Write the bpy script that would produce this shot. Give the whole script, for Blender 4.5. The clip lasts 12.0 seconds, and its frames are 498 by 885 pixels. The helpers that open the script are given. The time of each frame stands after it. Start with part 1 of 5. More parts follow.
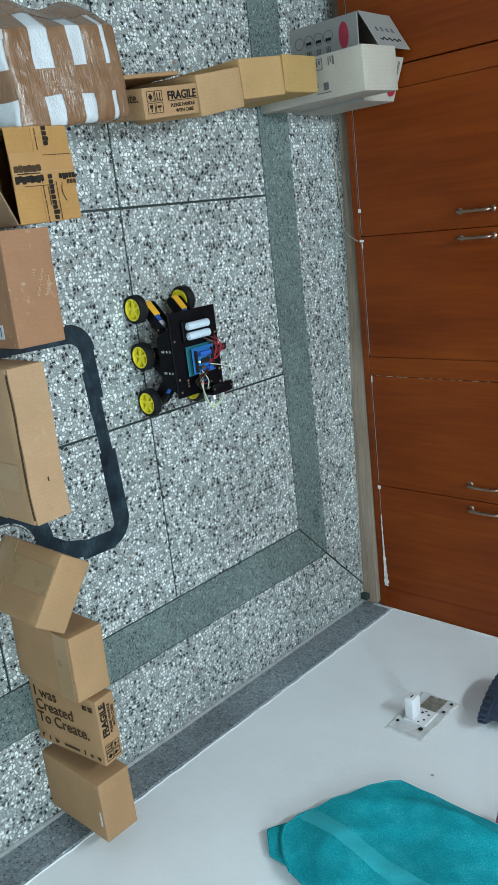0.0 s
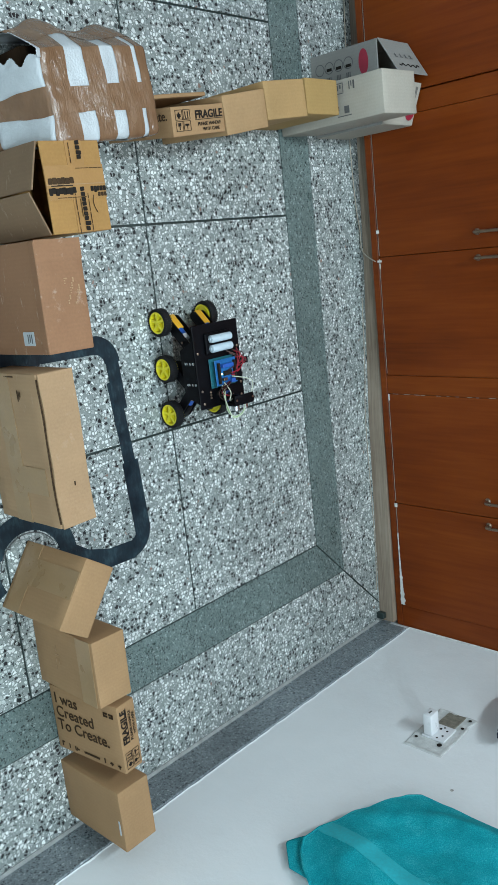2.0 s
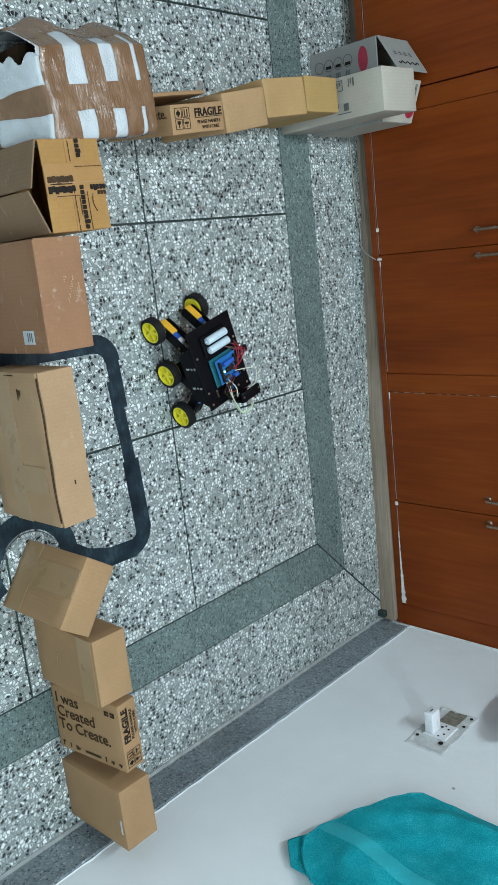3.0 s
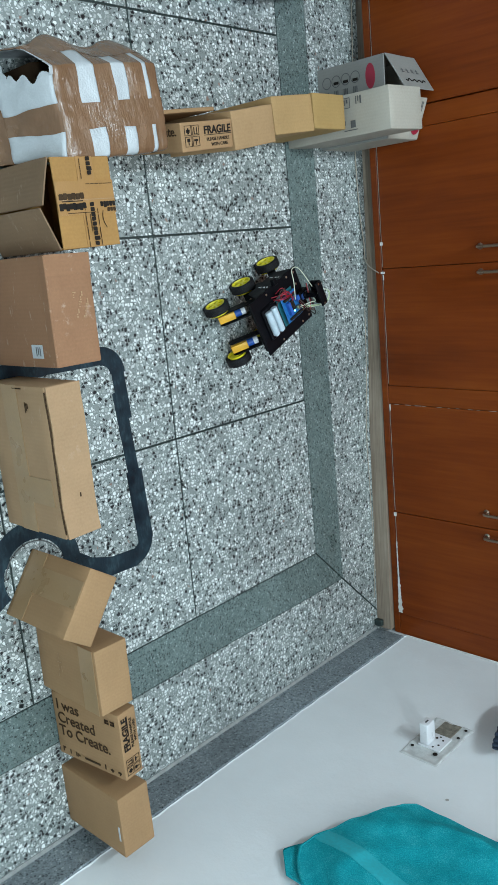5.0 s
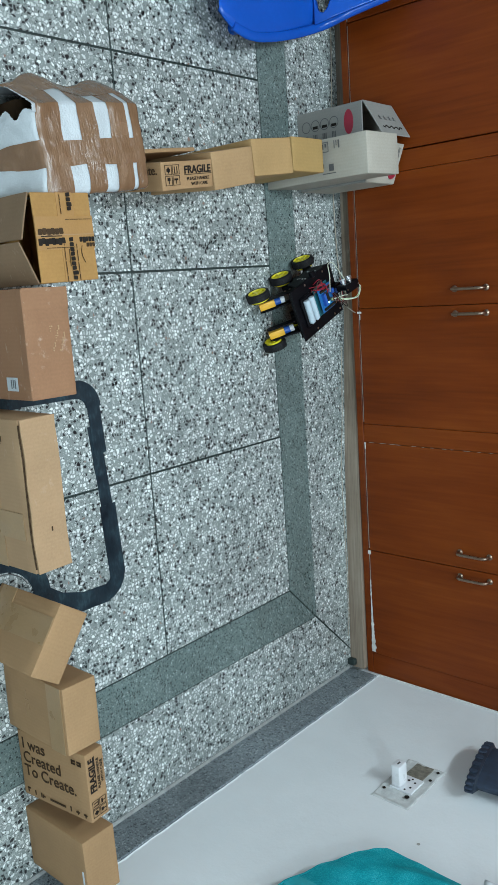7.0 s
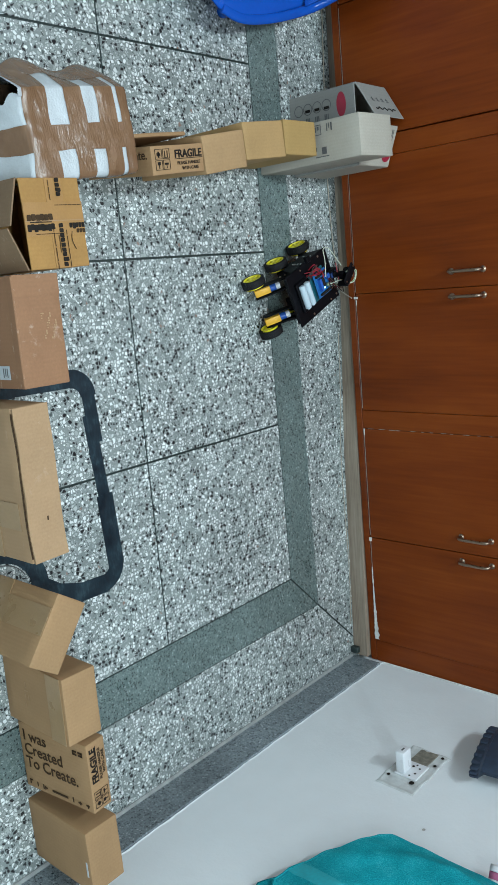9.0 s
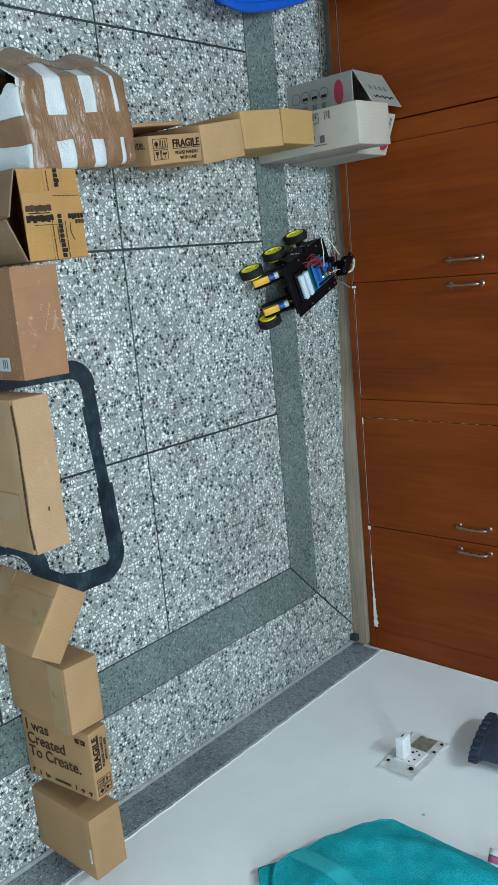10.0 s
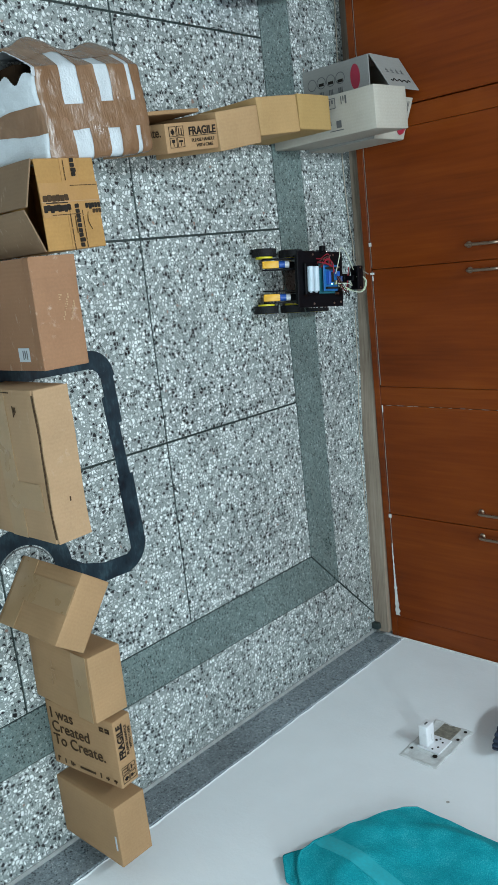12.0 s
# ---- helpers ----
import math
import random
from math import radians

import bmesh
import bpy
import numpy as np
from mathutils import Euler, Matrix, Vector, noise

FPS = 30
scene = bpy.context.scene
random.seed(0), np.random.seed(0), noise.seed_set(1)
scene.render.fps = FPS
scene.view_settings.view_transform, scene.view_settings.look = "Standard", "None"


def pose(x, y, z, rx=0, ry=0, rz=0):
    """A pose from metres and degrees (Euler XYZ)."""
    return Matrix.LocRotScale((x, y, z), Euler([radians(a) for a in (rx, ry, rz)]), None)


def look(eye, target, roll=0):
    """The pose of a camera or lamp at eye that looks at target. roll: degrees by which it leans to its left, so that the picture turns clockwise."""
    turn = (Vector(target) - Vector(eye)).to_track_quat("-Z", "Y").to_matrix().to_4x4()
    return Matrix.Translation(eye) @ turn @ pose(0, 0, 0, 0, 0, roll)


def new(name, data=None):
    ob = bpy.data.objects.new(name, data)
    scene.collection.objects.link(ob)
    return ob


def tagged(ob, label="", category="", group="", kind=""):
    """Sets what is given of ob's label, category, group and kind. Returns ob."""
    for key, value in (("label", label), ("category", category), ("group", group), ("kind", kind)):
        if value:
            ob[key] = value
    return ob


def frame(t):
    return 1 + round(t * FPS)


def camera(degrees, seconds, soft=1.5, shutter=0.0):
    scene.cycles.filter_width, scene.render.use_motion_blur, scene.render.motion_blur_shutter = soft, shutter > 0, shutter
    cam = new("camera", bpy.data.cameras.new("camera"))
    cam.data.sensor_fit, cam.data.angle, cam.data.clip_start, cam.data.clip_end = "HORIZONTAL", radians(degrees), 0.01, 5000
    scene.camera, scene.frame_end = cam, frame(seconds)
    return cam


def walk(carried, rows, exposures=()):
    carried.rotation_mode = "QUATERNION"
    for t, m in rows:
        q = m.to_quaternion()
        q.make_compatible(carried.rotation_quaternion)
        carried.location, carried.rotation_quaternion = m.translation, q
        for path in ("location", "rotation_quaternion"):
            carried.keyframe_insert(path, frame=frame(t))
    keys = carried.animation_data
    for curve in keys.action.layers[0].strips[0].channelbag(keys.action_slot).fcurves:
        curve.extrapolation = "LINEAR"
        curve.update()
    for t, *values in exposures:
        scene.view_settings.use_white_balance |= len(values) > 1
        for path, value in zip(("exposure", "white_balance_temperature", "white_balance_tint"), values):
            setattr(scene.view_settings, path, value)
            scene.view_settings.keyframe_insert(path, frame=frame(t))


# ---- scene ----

# ---- camera ----
cam = camera(34.2, 12.0, soft=1.2)
PATH = [
    (0, (0.054, -0.011, 1.405), (0.587, 1.37, 0.06), 98.0),
    (0.5, (0.076, -0.032, 1.402), (0.525, 1.359, 0.037), 96.6),
    (1, (0.092, -0.045, 1.4), (0.539, 1.345, 0.034), 96.4),
    (1.5, (0.089, -0.052, 1.402), (0.541, 1.336, 0.035), 96.5),
    (2, (0.09, -0.056, 1.406), (0.543, 1.33, 0.037), 96.4),
    (2.5, (0.093, -0.055, 1.404), (0.547, 1.33, 0.035), 96.3),
    (3, (0.092, -0.055, 1.405), (0.547, 1.33, 0.035), 96.3),
    (5, (0.055, -0.07, 1.408), (0.515, 1.318, 0.044), 97.4),
    (5.5, (0.048, -0.071, 1.412), (0.505, 1.322, 0.051), 97.8),
    (6, (0.043, -0.071, 1.413), (0.464, 1.355, 0.075), 97.1),
    (6.5, (0.046, -0.069, 1.415), (0.437, 1.372, 0.084), 96.3),
    (7, (0.053, -0.067, 1.412), (0.433, 1.378, 0.081), 95.9),
    (9, (0.073, -0.052, 1.413), (0.466, 1.385, 0.079), 95.2),
    (9.5, (0.069, -0.054, 1.412), (0.472, 1.382, 0.079), 95.4),
    (10, (0.069, -0.058, 1.413), (0.49, 1.377, 0.086), 95.6),
    (10.5, (0.072, -0.063, 1.414), (0.51, 1.379, 0.099), 95.6),
    (11, (0.07, -0.063, 1.414), (0.513, 1.375, 0.096), 95.6),
    (11.5, (0.074, -0.062, 1.406), (0.514, 1.361, 0.071), 95.5),
    (12, (0.076, -0.059, 1.408), (0.513, 1.342, 0.049), 95.6),
]
walk(cam, [(t, look(eye, target, roll)) for t, eye, target, roll in PATH], [(0.0, 0.0), (12.0, 0.0)])

# ---- light ----
world = bpy.data.worlds.new("room_air")
scene.world = world
world.use_nodes = True
world.node_tree.nodes["Background"].inputs[0].default_value = (0.75, 0.85, 1.0, 1)
world.node_tree.nodes["Background"].inputs[1].default_value = 0.03


def tube_lamp(name, m, length, width, watts, colour):
    data = bpy.data.lights.new(name, "AREA")
    data.shape, data.size, data.size_y, data.energy, data.color = "RECTANGLE", length, width, watts, colour
    ob = new(name, data)
    ob.matrix_basis = m
    return ob


tube_lamp("ceiling_tube", pose(-0.35, 1.10, 2.62, 0, 0, 90), 1.2, 0.16, 39.0, (0.825, 1.0, 1.10))
tube_lamp("ceiling_tube", pose(0.50, -0.40, 2.62, 0, 0, 0), 1.2, 0.16, 42.5, (0.825, 1.0, 1.10))


# ---- materials ----
class Nodes:
    """A short way to write a node material."""

    def __init__(self, name, rough=0.6, metal=0.0, spec=0.5):
        self.mat = bpy.data.materials.new(name)
        self.mat.use_nodes = True
        self.tree = self.mat.node_tree
        self.bsdf = self.tree.nodes["Principled BSDF"]
        self.bsdf.inputs["Roughness"].default_value = rough
        self.bsdf.inputs["Metallic"].default_value = metal
        self.bsdf.inputs["Specular IOR Level"].default_value = spec

    def node(self, kind, **sets):
        n = self.tree.nodes.new(kind)
        for k, v in sets.items():
            if k in n.inputs:
                self.plug(v, n.inputs[k])
            else:
                setattr(n, k, v)
        return n

    def plug(self, v, socket):
        if isinstance(v, bpy.types.NodeSocket):
            self.tree.links.new(v, socket)
        else:
            socket.default_value = v

    def place(self):
        return self.node("ShaderNodeNewGeometry").outputs["Position"]

    def local(self):
        return self.node("ShaderNodeTexCoord").outputs["Object"]

    def chance(self):
        return self.node("ShaderNodeObjectInfo").outputs["Random"]

    def stretch(self, v, scale, shift=(0, 0, 0)):
        n = self.node("ShaderNodeMapping")
        self.plug(v, n.inputs["Vector"])
        n.inputs["Scale"].default_value = scale
        self.plug(shift, n.inputs["Location"])
        return n.outputs[0]

    def noise(self, v, scale, detail=3.0, rough=0.55):
        n = self.node("ShaderNodeTexNoise", Scale=scale, Detail=detail, Roughness=rough)
        self.plug(v, n.inputs["Vector"])
        return n.outputs["Fac"]

    def ramp(self, v, stops, mode="LINEAR"):
        n = self.node("ShaderNodeValToRGB")
        n.color_ramp.interpolation = mode
        el = n.color_ramp.elements
        while len(el) < len(stops):
            el.new(0.5)
        for e, (at, c) in zip(el, stops):
            e.position = at
            e.color = (c, c, c, 1) if isinstance(c, (int, float)) else (*c, 1)
        self.plug(v, n.inputs[0])
        return n.outputs[0]

    def mix(self, fac, a, b, blend="MIX"):
        n = self.node("ShaderNodeMix", data_type="RGBA", blend_type=blend)
        for i, v in ((0, fac), (6, a), (7, b)):
            if isinstance(v, tuple) and len(v) == 3:
                v = (*v, 1)
            self.plug(v, n.inputs[i])
        return n.outputs[2]

    def sum(self, op, a, b=0.0):
        n = self.node("ShaderNodeMath", operation=op)
        self.plug(a, n.inputs[0])
        self.plug(b, n.inputs[1])
        return n.outputs[0]

    def finish(self, colour=None, rough=None, bump=None, strength=0.2, depth=0.002):
        if colour is not None:
            self.plug((*colour, 1) if isinstance(colour, tuple) and len(colour) == 3 else colour, self.bsdf.inputs["Base Color"])
        if rough is not None:
            self.plug(rough, self.bsdf.inputs["Roughness"])
        if bump is not None:
            n = self.node("ShaderNodeBump", Strength=strength, Distance=depth, Height=bump)
            self.plug(n.outputs[0], self.bsdf.inputs["Normal"])
        return self.mat


def terrazzo(name, cell, matrix, stops, wear=0.12, share=1.0, small=2.3):
    """Ground terrazzo: stone chips of two sizes in a cement matrix."""
    m = Nodes(name, 0.3)
    p = m.place()
    wob = m.node("ShaderNodeTexNoise", Scale=cell * 0.8, Detail=2.0)
    m.plug(p, wob.inputs["Vector"])
    warp = m.node("ShaderNodeVectorMath", operation="MULTIPLY_ADD")
    m.plug(wob.outputs["Color"], warp.inputs[0])
    warp.inputs[1].default_value = (0.9 / cell,) * 3
    m.plug(p, warp.inputs[2])
    fine = m.noise(p, 900.0, 2.0)
    col = m.mix(fine, tuple(c * 0.75 for c in matrix), tuple(min(1, c * 1.25) for c in matrix))
    for size, part_of, low in ((cell * small, 0.58, 0.10), (cell, share, 0.06)):
        cells = m.node("ShaderNodeTexVoronoi", Scale=size)
        m.plug(warp.outputs[0], cells.inputs["Vector"])
        edge = m.node("ShaderNodeTexVoronoi", feature="DISTANCE_TO_EDGE", Scale=size)
        m.plug(warp.outputs[0], edge.inputs["Vector"])
        pick = m.node("ShaderNodeSeparateColor")
        m.plug(cells.outputs["Color"], pick.inputs[0])
        chip = m.ramp(pick.outputs[0], stops, "CONSTANT")
        tone = m.mix(0.5, chip, m.ramp(pick.outputs[1], [(0.0, 0.6), (1.0, 1.3)]), "MULTIPLY")
        wide = m.sum("ADD", m.sum("MULTIPLY", pick.outputs[2], 0.16), low)
        mask = m.ramp(m.sum("SUBTRACT", edge.outputs["Distance"], wide), [(0.0, 0.0), (0.06, 1.0)])
        kept = m.ramp(pick.outputs[1], [(part_of - 0.001, 1.0), (part_of, 0.0)], "CONSTANT")
        col = m.mix(m.sum("MULTIPLY", mask, kept), col, tone)
    broad = m.noise(p, 4.0, 4.0)
    col = m.mix(1.0, col, m.ramp(broad, [(0.3, 1.0 - wear), (0.7, 1.0 + wear * 0.4)]), "MULTIPLY")
    return m.finish(col, m.ramp(m.noise(p, 14.0), [(0.3, 0.26), (0.75, 0.44)]), fine, 0.05, 0.0005)


TERRAZZO = terrazzo("terrazzo_white_chip", 126.0, (0.245, 0.28, 0.27),
                    [(0.0, (0.008, 0.010, 0.012)), (0.225, (0.06, 0.075, 0.075)), (0.262, (0.38, 0.42, 0.405)), (0.40, (0.60, 0.64, 0.625)), (0.62, (0.80, 0.84, 0.825)), (0.994, (0.30, 0.19, 0.15))], 0.16, 0.87)
GREEN = terrazzo("terrazzo_green_fine", 200.0, (0.145, 0.195, 0.185),
                 [(0.0, (0.030, 0.044, 0.044)), (0.30, (0.11, 0.155, 0.148)), (0.6, (0.20, 0.255, 0.245)), (0.86, (0.31, 0.37, 0.36))], 0.22, 0.9)
GRANITE = terrazzo("skirting_grey_fine", 190.0, (0.235, 0.28, 0.30),
                   [(0.0, (0.045, 0.055, 0.065)), (0.28, (0.16, 0.19, 0.21)), (0.6, (0.32, 0.37, 0.39)), (0.85, (0.52, 0.56, 0.58))], 0.35, 0.9)


def speckle(name, colour, spread=0.2, scale=30.0, rough=0.6, metal=0.0, bump=0.1, depth=0.001, spec=0.5, shift=False):
    """Plain stuff with two scales of unevenness."""
    m = Nodes(name, rough, metal, spec)
    p = m.local()
    if shift:
        off = m.node("ShaderNodeVectorMath", operation="SCALE")
        off.inputs[0].default_value = (7.0, 3.0, 5.0)
        m.plug(m.chance(), off.inputs["Scale"])
        add = m.node("ShaderNodeVectorMath", operation="ADD")
        m.plug(p, add.inputs[0])
        m.plug(off.outputs[0], add.inputs[1])
        p = add.outputs[0]
    big, small = m.noise(p, scale, 4.0), m.noise(p, scale * 14, 3.0)
    f = m.sum("ADD", m.sum("MULTIPLY", big, 0.65), m.sum("MULTIPLY", small, 0.35))
    col = m.ramp(f, [(0.3, tuple(c * (1 - spread) for c in colour)), (0.7, tuple(min(1.0, c * (1 + spread)) for c in colour))])
    return m.finish(col, m.ramp(big, [(0.2, max(0.03, rough - 0.08)), (0.8, min(1, rough + 0.1))]), small, bump, depth)


def kraft(name, colour, scuff=0.0):
    """Corrugated board: faint flutes, fibres, rubbed patches."""
    m = Nodes(name, 0.72, 0.0, 0.3)
    p = m.local()
    shift = m.node("ShaderNodeVectorMath", operation="SCALE")
    shift.inputs[0].default_value = (9.0, 4.0, 6.0)
    m.plug(m.chance(), shift.inputs["Scale"])
    add = m.node("ShaderNodeVectorMath", operation="ADD")
    m.plug(p, add.inputs[0])
    m.plug(shift.outputs[0], add.inputs[1])
    q = add.outputs[0]
    broad, fibre = m.noise(q, 9.0, 4.0), m.noise(m.stretch(q, (60, 60, 340)), 4.0, 3.0)
    flute = m.node("ShaderNodeTexWave", Scale=26.0, Distortion=0.4, Detail=1.0)
    m.plug(m.stretch(q, (1.6, 1.6, 0.02)), flute.inputs["Vector"])
    f = m.sum("ADD", m.sum("MULTIPLY", broad, 0.6), m.sum("MULTIPLY", fibre, 0.4))
    col = m.ramp(f, [(0.32, tuple(c * 0.86 for c in colour)), (0.68, tuple(c * 1.1 for c in colour))])
    col = m.mix(m.sum("MULTIPLY", flute.outputs["Fac"], 0.07), col, tuple(c * 0.6 for c in colour))
    if scuff:
        worn = m.ramp(m.noise(m.stretch(q, (14, 14, 40)), 2.4, 6.0, 0.7), [(0.60, 0.0), (0.74, scuff)])
        col = m.mix(worn, col, (0.62, 0.50, 0.40))
    return m.finish(col, None, m.sum("ADD", flute.outputs["Fac"], m.sum("MULTIPLY", fibre, 0.5)), 0.12, 0.0006)


KRAFT = kraft("kraft_board", (0.365, 0.218, 0.107))
KRAFT_PALE = kraft("kraft_board_pale", (0.405, 0.255, 0.140), 0.25)
KRAFT_TAN = kraft("kraft_board_tan", (0.385, 0.240, 0.118))
KRAFT_RED = kraft("kraft_board_reddish", (0.295, 0.150, 0.078), 0.55)
KRAFT_GOLD = kraft("kraft_board_golden", (0.420, 0.262, 0.113))
KRAFT_WARM = kraft("kraft_board_orange", (0.375, 0.200, 0.062))
KRAFT_FLAP = kraft("kraft_board_taped_flap", (0.235, 0.148, 0.085), 0.35)
BOARD_WHITE = kraft("white_board", (0.41, 0.38, 0.32))
BOARD_GREY = kraft("grey_board", (0.27, 0.265, 0.245))
def film_tape():
    m = Nodes("brown_packing_tape", 0.17)
    p = m.local()
    wrinkle = m.noise(m.stretch(p, (16, 60, 16)), 2.0, 5.0, 0.62)
    broad = m.noise(p, 16.0, 3.0)
    col = m.ramp(m.sum("ADD", m.sum("MULTIPLY", broad, 0.6), m.sum("MULTIPLY", wrinkle, 0.4)), [(0.3, (0.15, 0.080, 0.042)), (0.55, (0.205, 0.115, 0.063)), (0.75, (0.28, 0.172, 0.105))])
    return m.finish(col, m.ramp(broad, [(0.3, 0.12), (0.7, 0.3)]), wrinkle, 0.32, 0.005)


PACK_TAPE = film_tape()
CLEAR_TAPE = speckle("kraft_tape", (0.36, 0.225, 0.11), 0.1, 16.0, 0.30, 0.0, 0.2, 0.001)
PAPER = speckle("white_wrap", (0.49, 0.525, 0.54), 0.10, 20.0, 0.4, 0.0, 0.5, 0.0016)
INK = speckle("black_print", (0.022, 0.018, 0.015), 0.3, 60.0, 0.8, 0.0, 0.1, 0.001, 0.1)
# brown print; also paints the shade in the parcel's hollow and under the lid
INK_AND_SHADE_BROWN = speckle("dark_brown_print_and_shade", (0.06, 0.036, 0.02), 0.3, 60.0, 0.8, 0.0, 0.1, 0.001, 0.1)
INK_GREY = speckle("grey_print", (0.10, 0.10, 0.10), 0.3, 60.0, 0.6)
RED = speckle("dark_red_print", (0.33, 0.02, 0.045), 0.15, 40.0, 0.45)
def worn_tape():
    """Dark floor tape: rubbed teal patches, creases, glossy and dull areas."""
    m = Nodes("blue_black_floor_tape", 0.5, 0.0, 0.35)
    p = m.place()
    broad, crease = m.noise(p, 24.0, 5.0, 0.62), m.noise(m.stretch(p, (30, 90, 30)), 2.0, 5.0, 0.6)
    col = m.ramp(m.sum("ADD", m.sum("MULTIPLY", broad, 0.65), m.sum("MULTIPLY", crease, 0.35)), [(0.36, (0.004, 0.010, 0.016)), (0.52, (0.008, 0.021, 0.031)), (0.66, (0.026, 0.056, 0.070))])
    return m.finish(col, m.ramp(broad, [(0.3, 0.34), (0.7, 0.66)]), crease, 0.3, 0.0015)


FLOOR_TAPE = worn_tape()
DIVIDER = speckle("dark_green_divider", (0.022, 0.036, 0.034), 0.3, 60.0, 0.4)
CEMENT = speckle("bare_cement", (0.27, 0.25, 0.20), 0.55, 90.0, 0.9, 0.0, 0.8, 0.004)
PLASTER = speckle("grey_plaster", (0.40, 0.39, 0.36), 0.35, 60.0, 0.9, 0.0, 0.5, 0.002)
PLASTIC_WHITE = speckle("white_plastic", (0.78, 0.80, 0.82), 0.04, 40.0, 0.3)
STEEL = speckle("brushed_steel", (0.36, 0.27, 0.20), 0.1, 90.0, 0.3, 1.0)
SILVER = speckle("bright_steel", (0.72, 0.74, 0.76), 0.1, 90.0, 0.25, 1.0)
BLACK_ACRYLIC = speckle("black_acrylic", (0.0035, 0.0035, 0.005), 0.4, 50.0, 0.46, 0.0, 0.1, 0.001, 0.12)
RUBBER = speckle("black_rubber", (0.010, 0.010, 0.011), 0.3, 120.0, 0.7, 0.0, 0.3, 0.0006, 0.3)
YELLOW = speckle("yellow_plastic", (0.86, 0.76, 0.03), 0.08, 50.0, 0.38)
AMBER = speckle("amber_plastic", (0.80, 0.42, 0.03), 0.06, 60.0, 0.4)
BLUE_BOARD = speckle("blue_circuit_board", (0.015, 0.13, 0.36), 0.3, 160.0, 0.35)
GREEN_BOARD = speckle("green_circuit_board", (0.015, 0.12, 0.15), 0.3, 160.0, 0.35)
BATTERY = speckle("pale_blue_sleeve", (0.50, 0.60, 0.66), 0.06, 60.0, 0.3)
BLUE_STICKER = speckle("blue_motor_sleeve", (0.02, 0.10, 0.42), 0.1, 80.0, 0.4)
WIRE_RED = speckle("red_wire", (0.32, 0.010, 0.025), 0.1, 90.0, 0.4)
WIRE_DARK = speckle("brown_wire", (0.07, 0.03, 0.025), 0.2, 90.0, 0.4)
WIRE_PALE = speckle("pale_wire", (0.62, 0.66, 0.52), 0.1, 90.0, 0.4)
WIRE_GREEN = speckle("green_wire", (0.25, 0.45, 0.16), 0.1, 90.0, 0.4)
CABLE = speckle("cream_cable", (0.42, 0.37, 0.30), 0.1, 60.0, 0.45)
BLUE_PLASTIC = speckle("blue_plastic", (0.005, 0.085, 0.46), 0.08, 6.0, 0.22, 0.0, 0.03, 0.001)
NAVY = speckle("navy_cloth", (0.020, 0.034, 0.060), 0.35, 90.0, 0.75, 0.0, 0.4, 0.001)
NAVY_TRIM = speckle("navy_trim", (0.018, 0.03, 0.048), 0.4, 90.0, 0.5)
def plinth_board():
    """Dusty board with streaks along its length."""
    m = Nodes("brown_grey_plinth", 0.5, 0.0, 0.3)
    p = m.place()
    streak = m.noise(m.stretch(p, (1.6, 40, 90)), 3.0, 5.0, 0.65)
    dust = m.noise(p, 7.0, 4.0)
    col = m.ramp(m.sum("ADD", m.sum("MULTIPLY", streak, 0.6), m.sum("MULTIPLY", dust, 0.4)), [(0.34, (0.19, 0.14, 0.10)), (0.52, (0.31, 0.245, 0.185)), (0.68, (0.40, 0.335, 0.265))])
    return m.finish(col, None, streak, 0.15, 0.001)


PLINTH = plinth_board()
PLASTER_COVE = speckle("grey_cement_line", (0.33, 0.345, 0.335), 0.3, 40.0, 0.8)
PUTTY = speckle("white_putty", (0.72, 0.71, 0.67), 0.2, 40.0, 0.8)


def wall_paint():
    m = Nodes("white_wall_paint", 0.62)
    p = m.place()
    broad, mid, fine = m.noise(p, 2.6, 4.0), m.noise(p, 16.0, 4.0), m.noise(p, 160.0, 3.0)
    f = m.sum("ADD", m.sum("MULTIPLY", broad, 0.7), m.sum("MULTIPLY", mid, 0.3))
    col = m.ramp(f, [(0.3, (0.80, 0.835, 0.845)), (0.7, (0.87, 0.905, 0.915))])
    return m.finish(col, None, m.sum("ADD", mid, m.sum("MULTIPLY", fine, 0.25)), 0.4, 0.004)


def veneer():
    m = Nodes("red_brown_veneer", 0.34, 0.0, 0.20)
    p = m.place()
    grain = m.noise(m.stretch(p, (26, 26, 1.3)), 3.0, 6.0, 0.65)
    fine = m.noise(m.stretch(p, (260, 260, 7)), 1.0, 3.0)
    broad = m.noise(m.stretch(p, (5, 5, 1.2)), 1.4, 3.0)
    f = m.sum("ADD", m.sum("MULTIPLY", grain, 0.36), m.sum("ADD", m.sum("MULTIPLY", broad, 0.57), m.sum("MULTIPLY", fine, 0.07)))
    col = m.ramp(f, [(0.34, (0.106, 0.0185, 0.0020)), (0.52, (0.180, 0.0335, 0.0034)), (0.68, (0.236, 0.051, 0.0056))])
    return m.finish(col, m.ramp(broad, [(0.3, 0.28), (0.7, 0.45)]), fine, 0.06, 0.0006)


def terry():
    m = Nodes("teal_terry", 0.95, 0.0, 0.15)
    p = m.place()
    loop, broad = m.noise(p, 420.0, 2.0), m.noise(p, 22.0, 4.0)
    f = m.sum("ADD", m.sum("MULTIPLY", loop, 0.6), m.sum("MULTIPLY", broad, 0.4))
    col = m.ramp(f, [(0.34, (0.002, 0.28, 0.34)), (0.54, (0.012, 0.43, 0.50)), (0.70, (0.07, 0.56, 0.62))])
    return m.finish(col, None, loop, 0.9, 0.004)


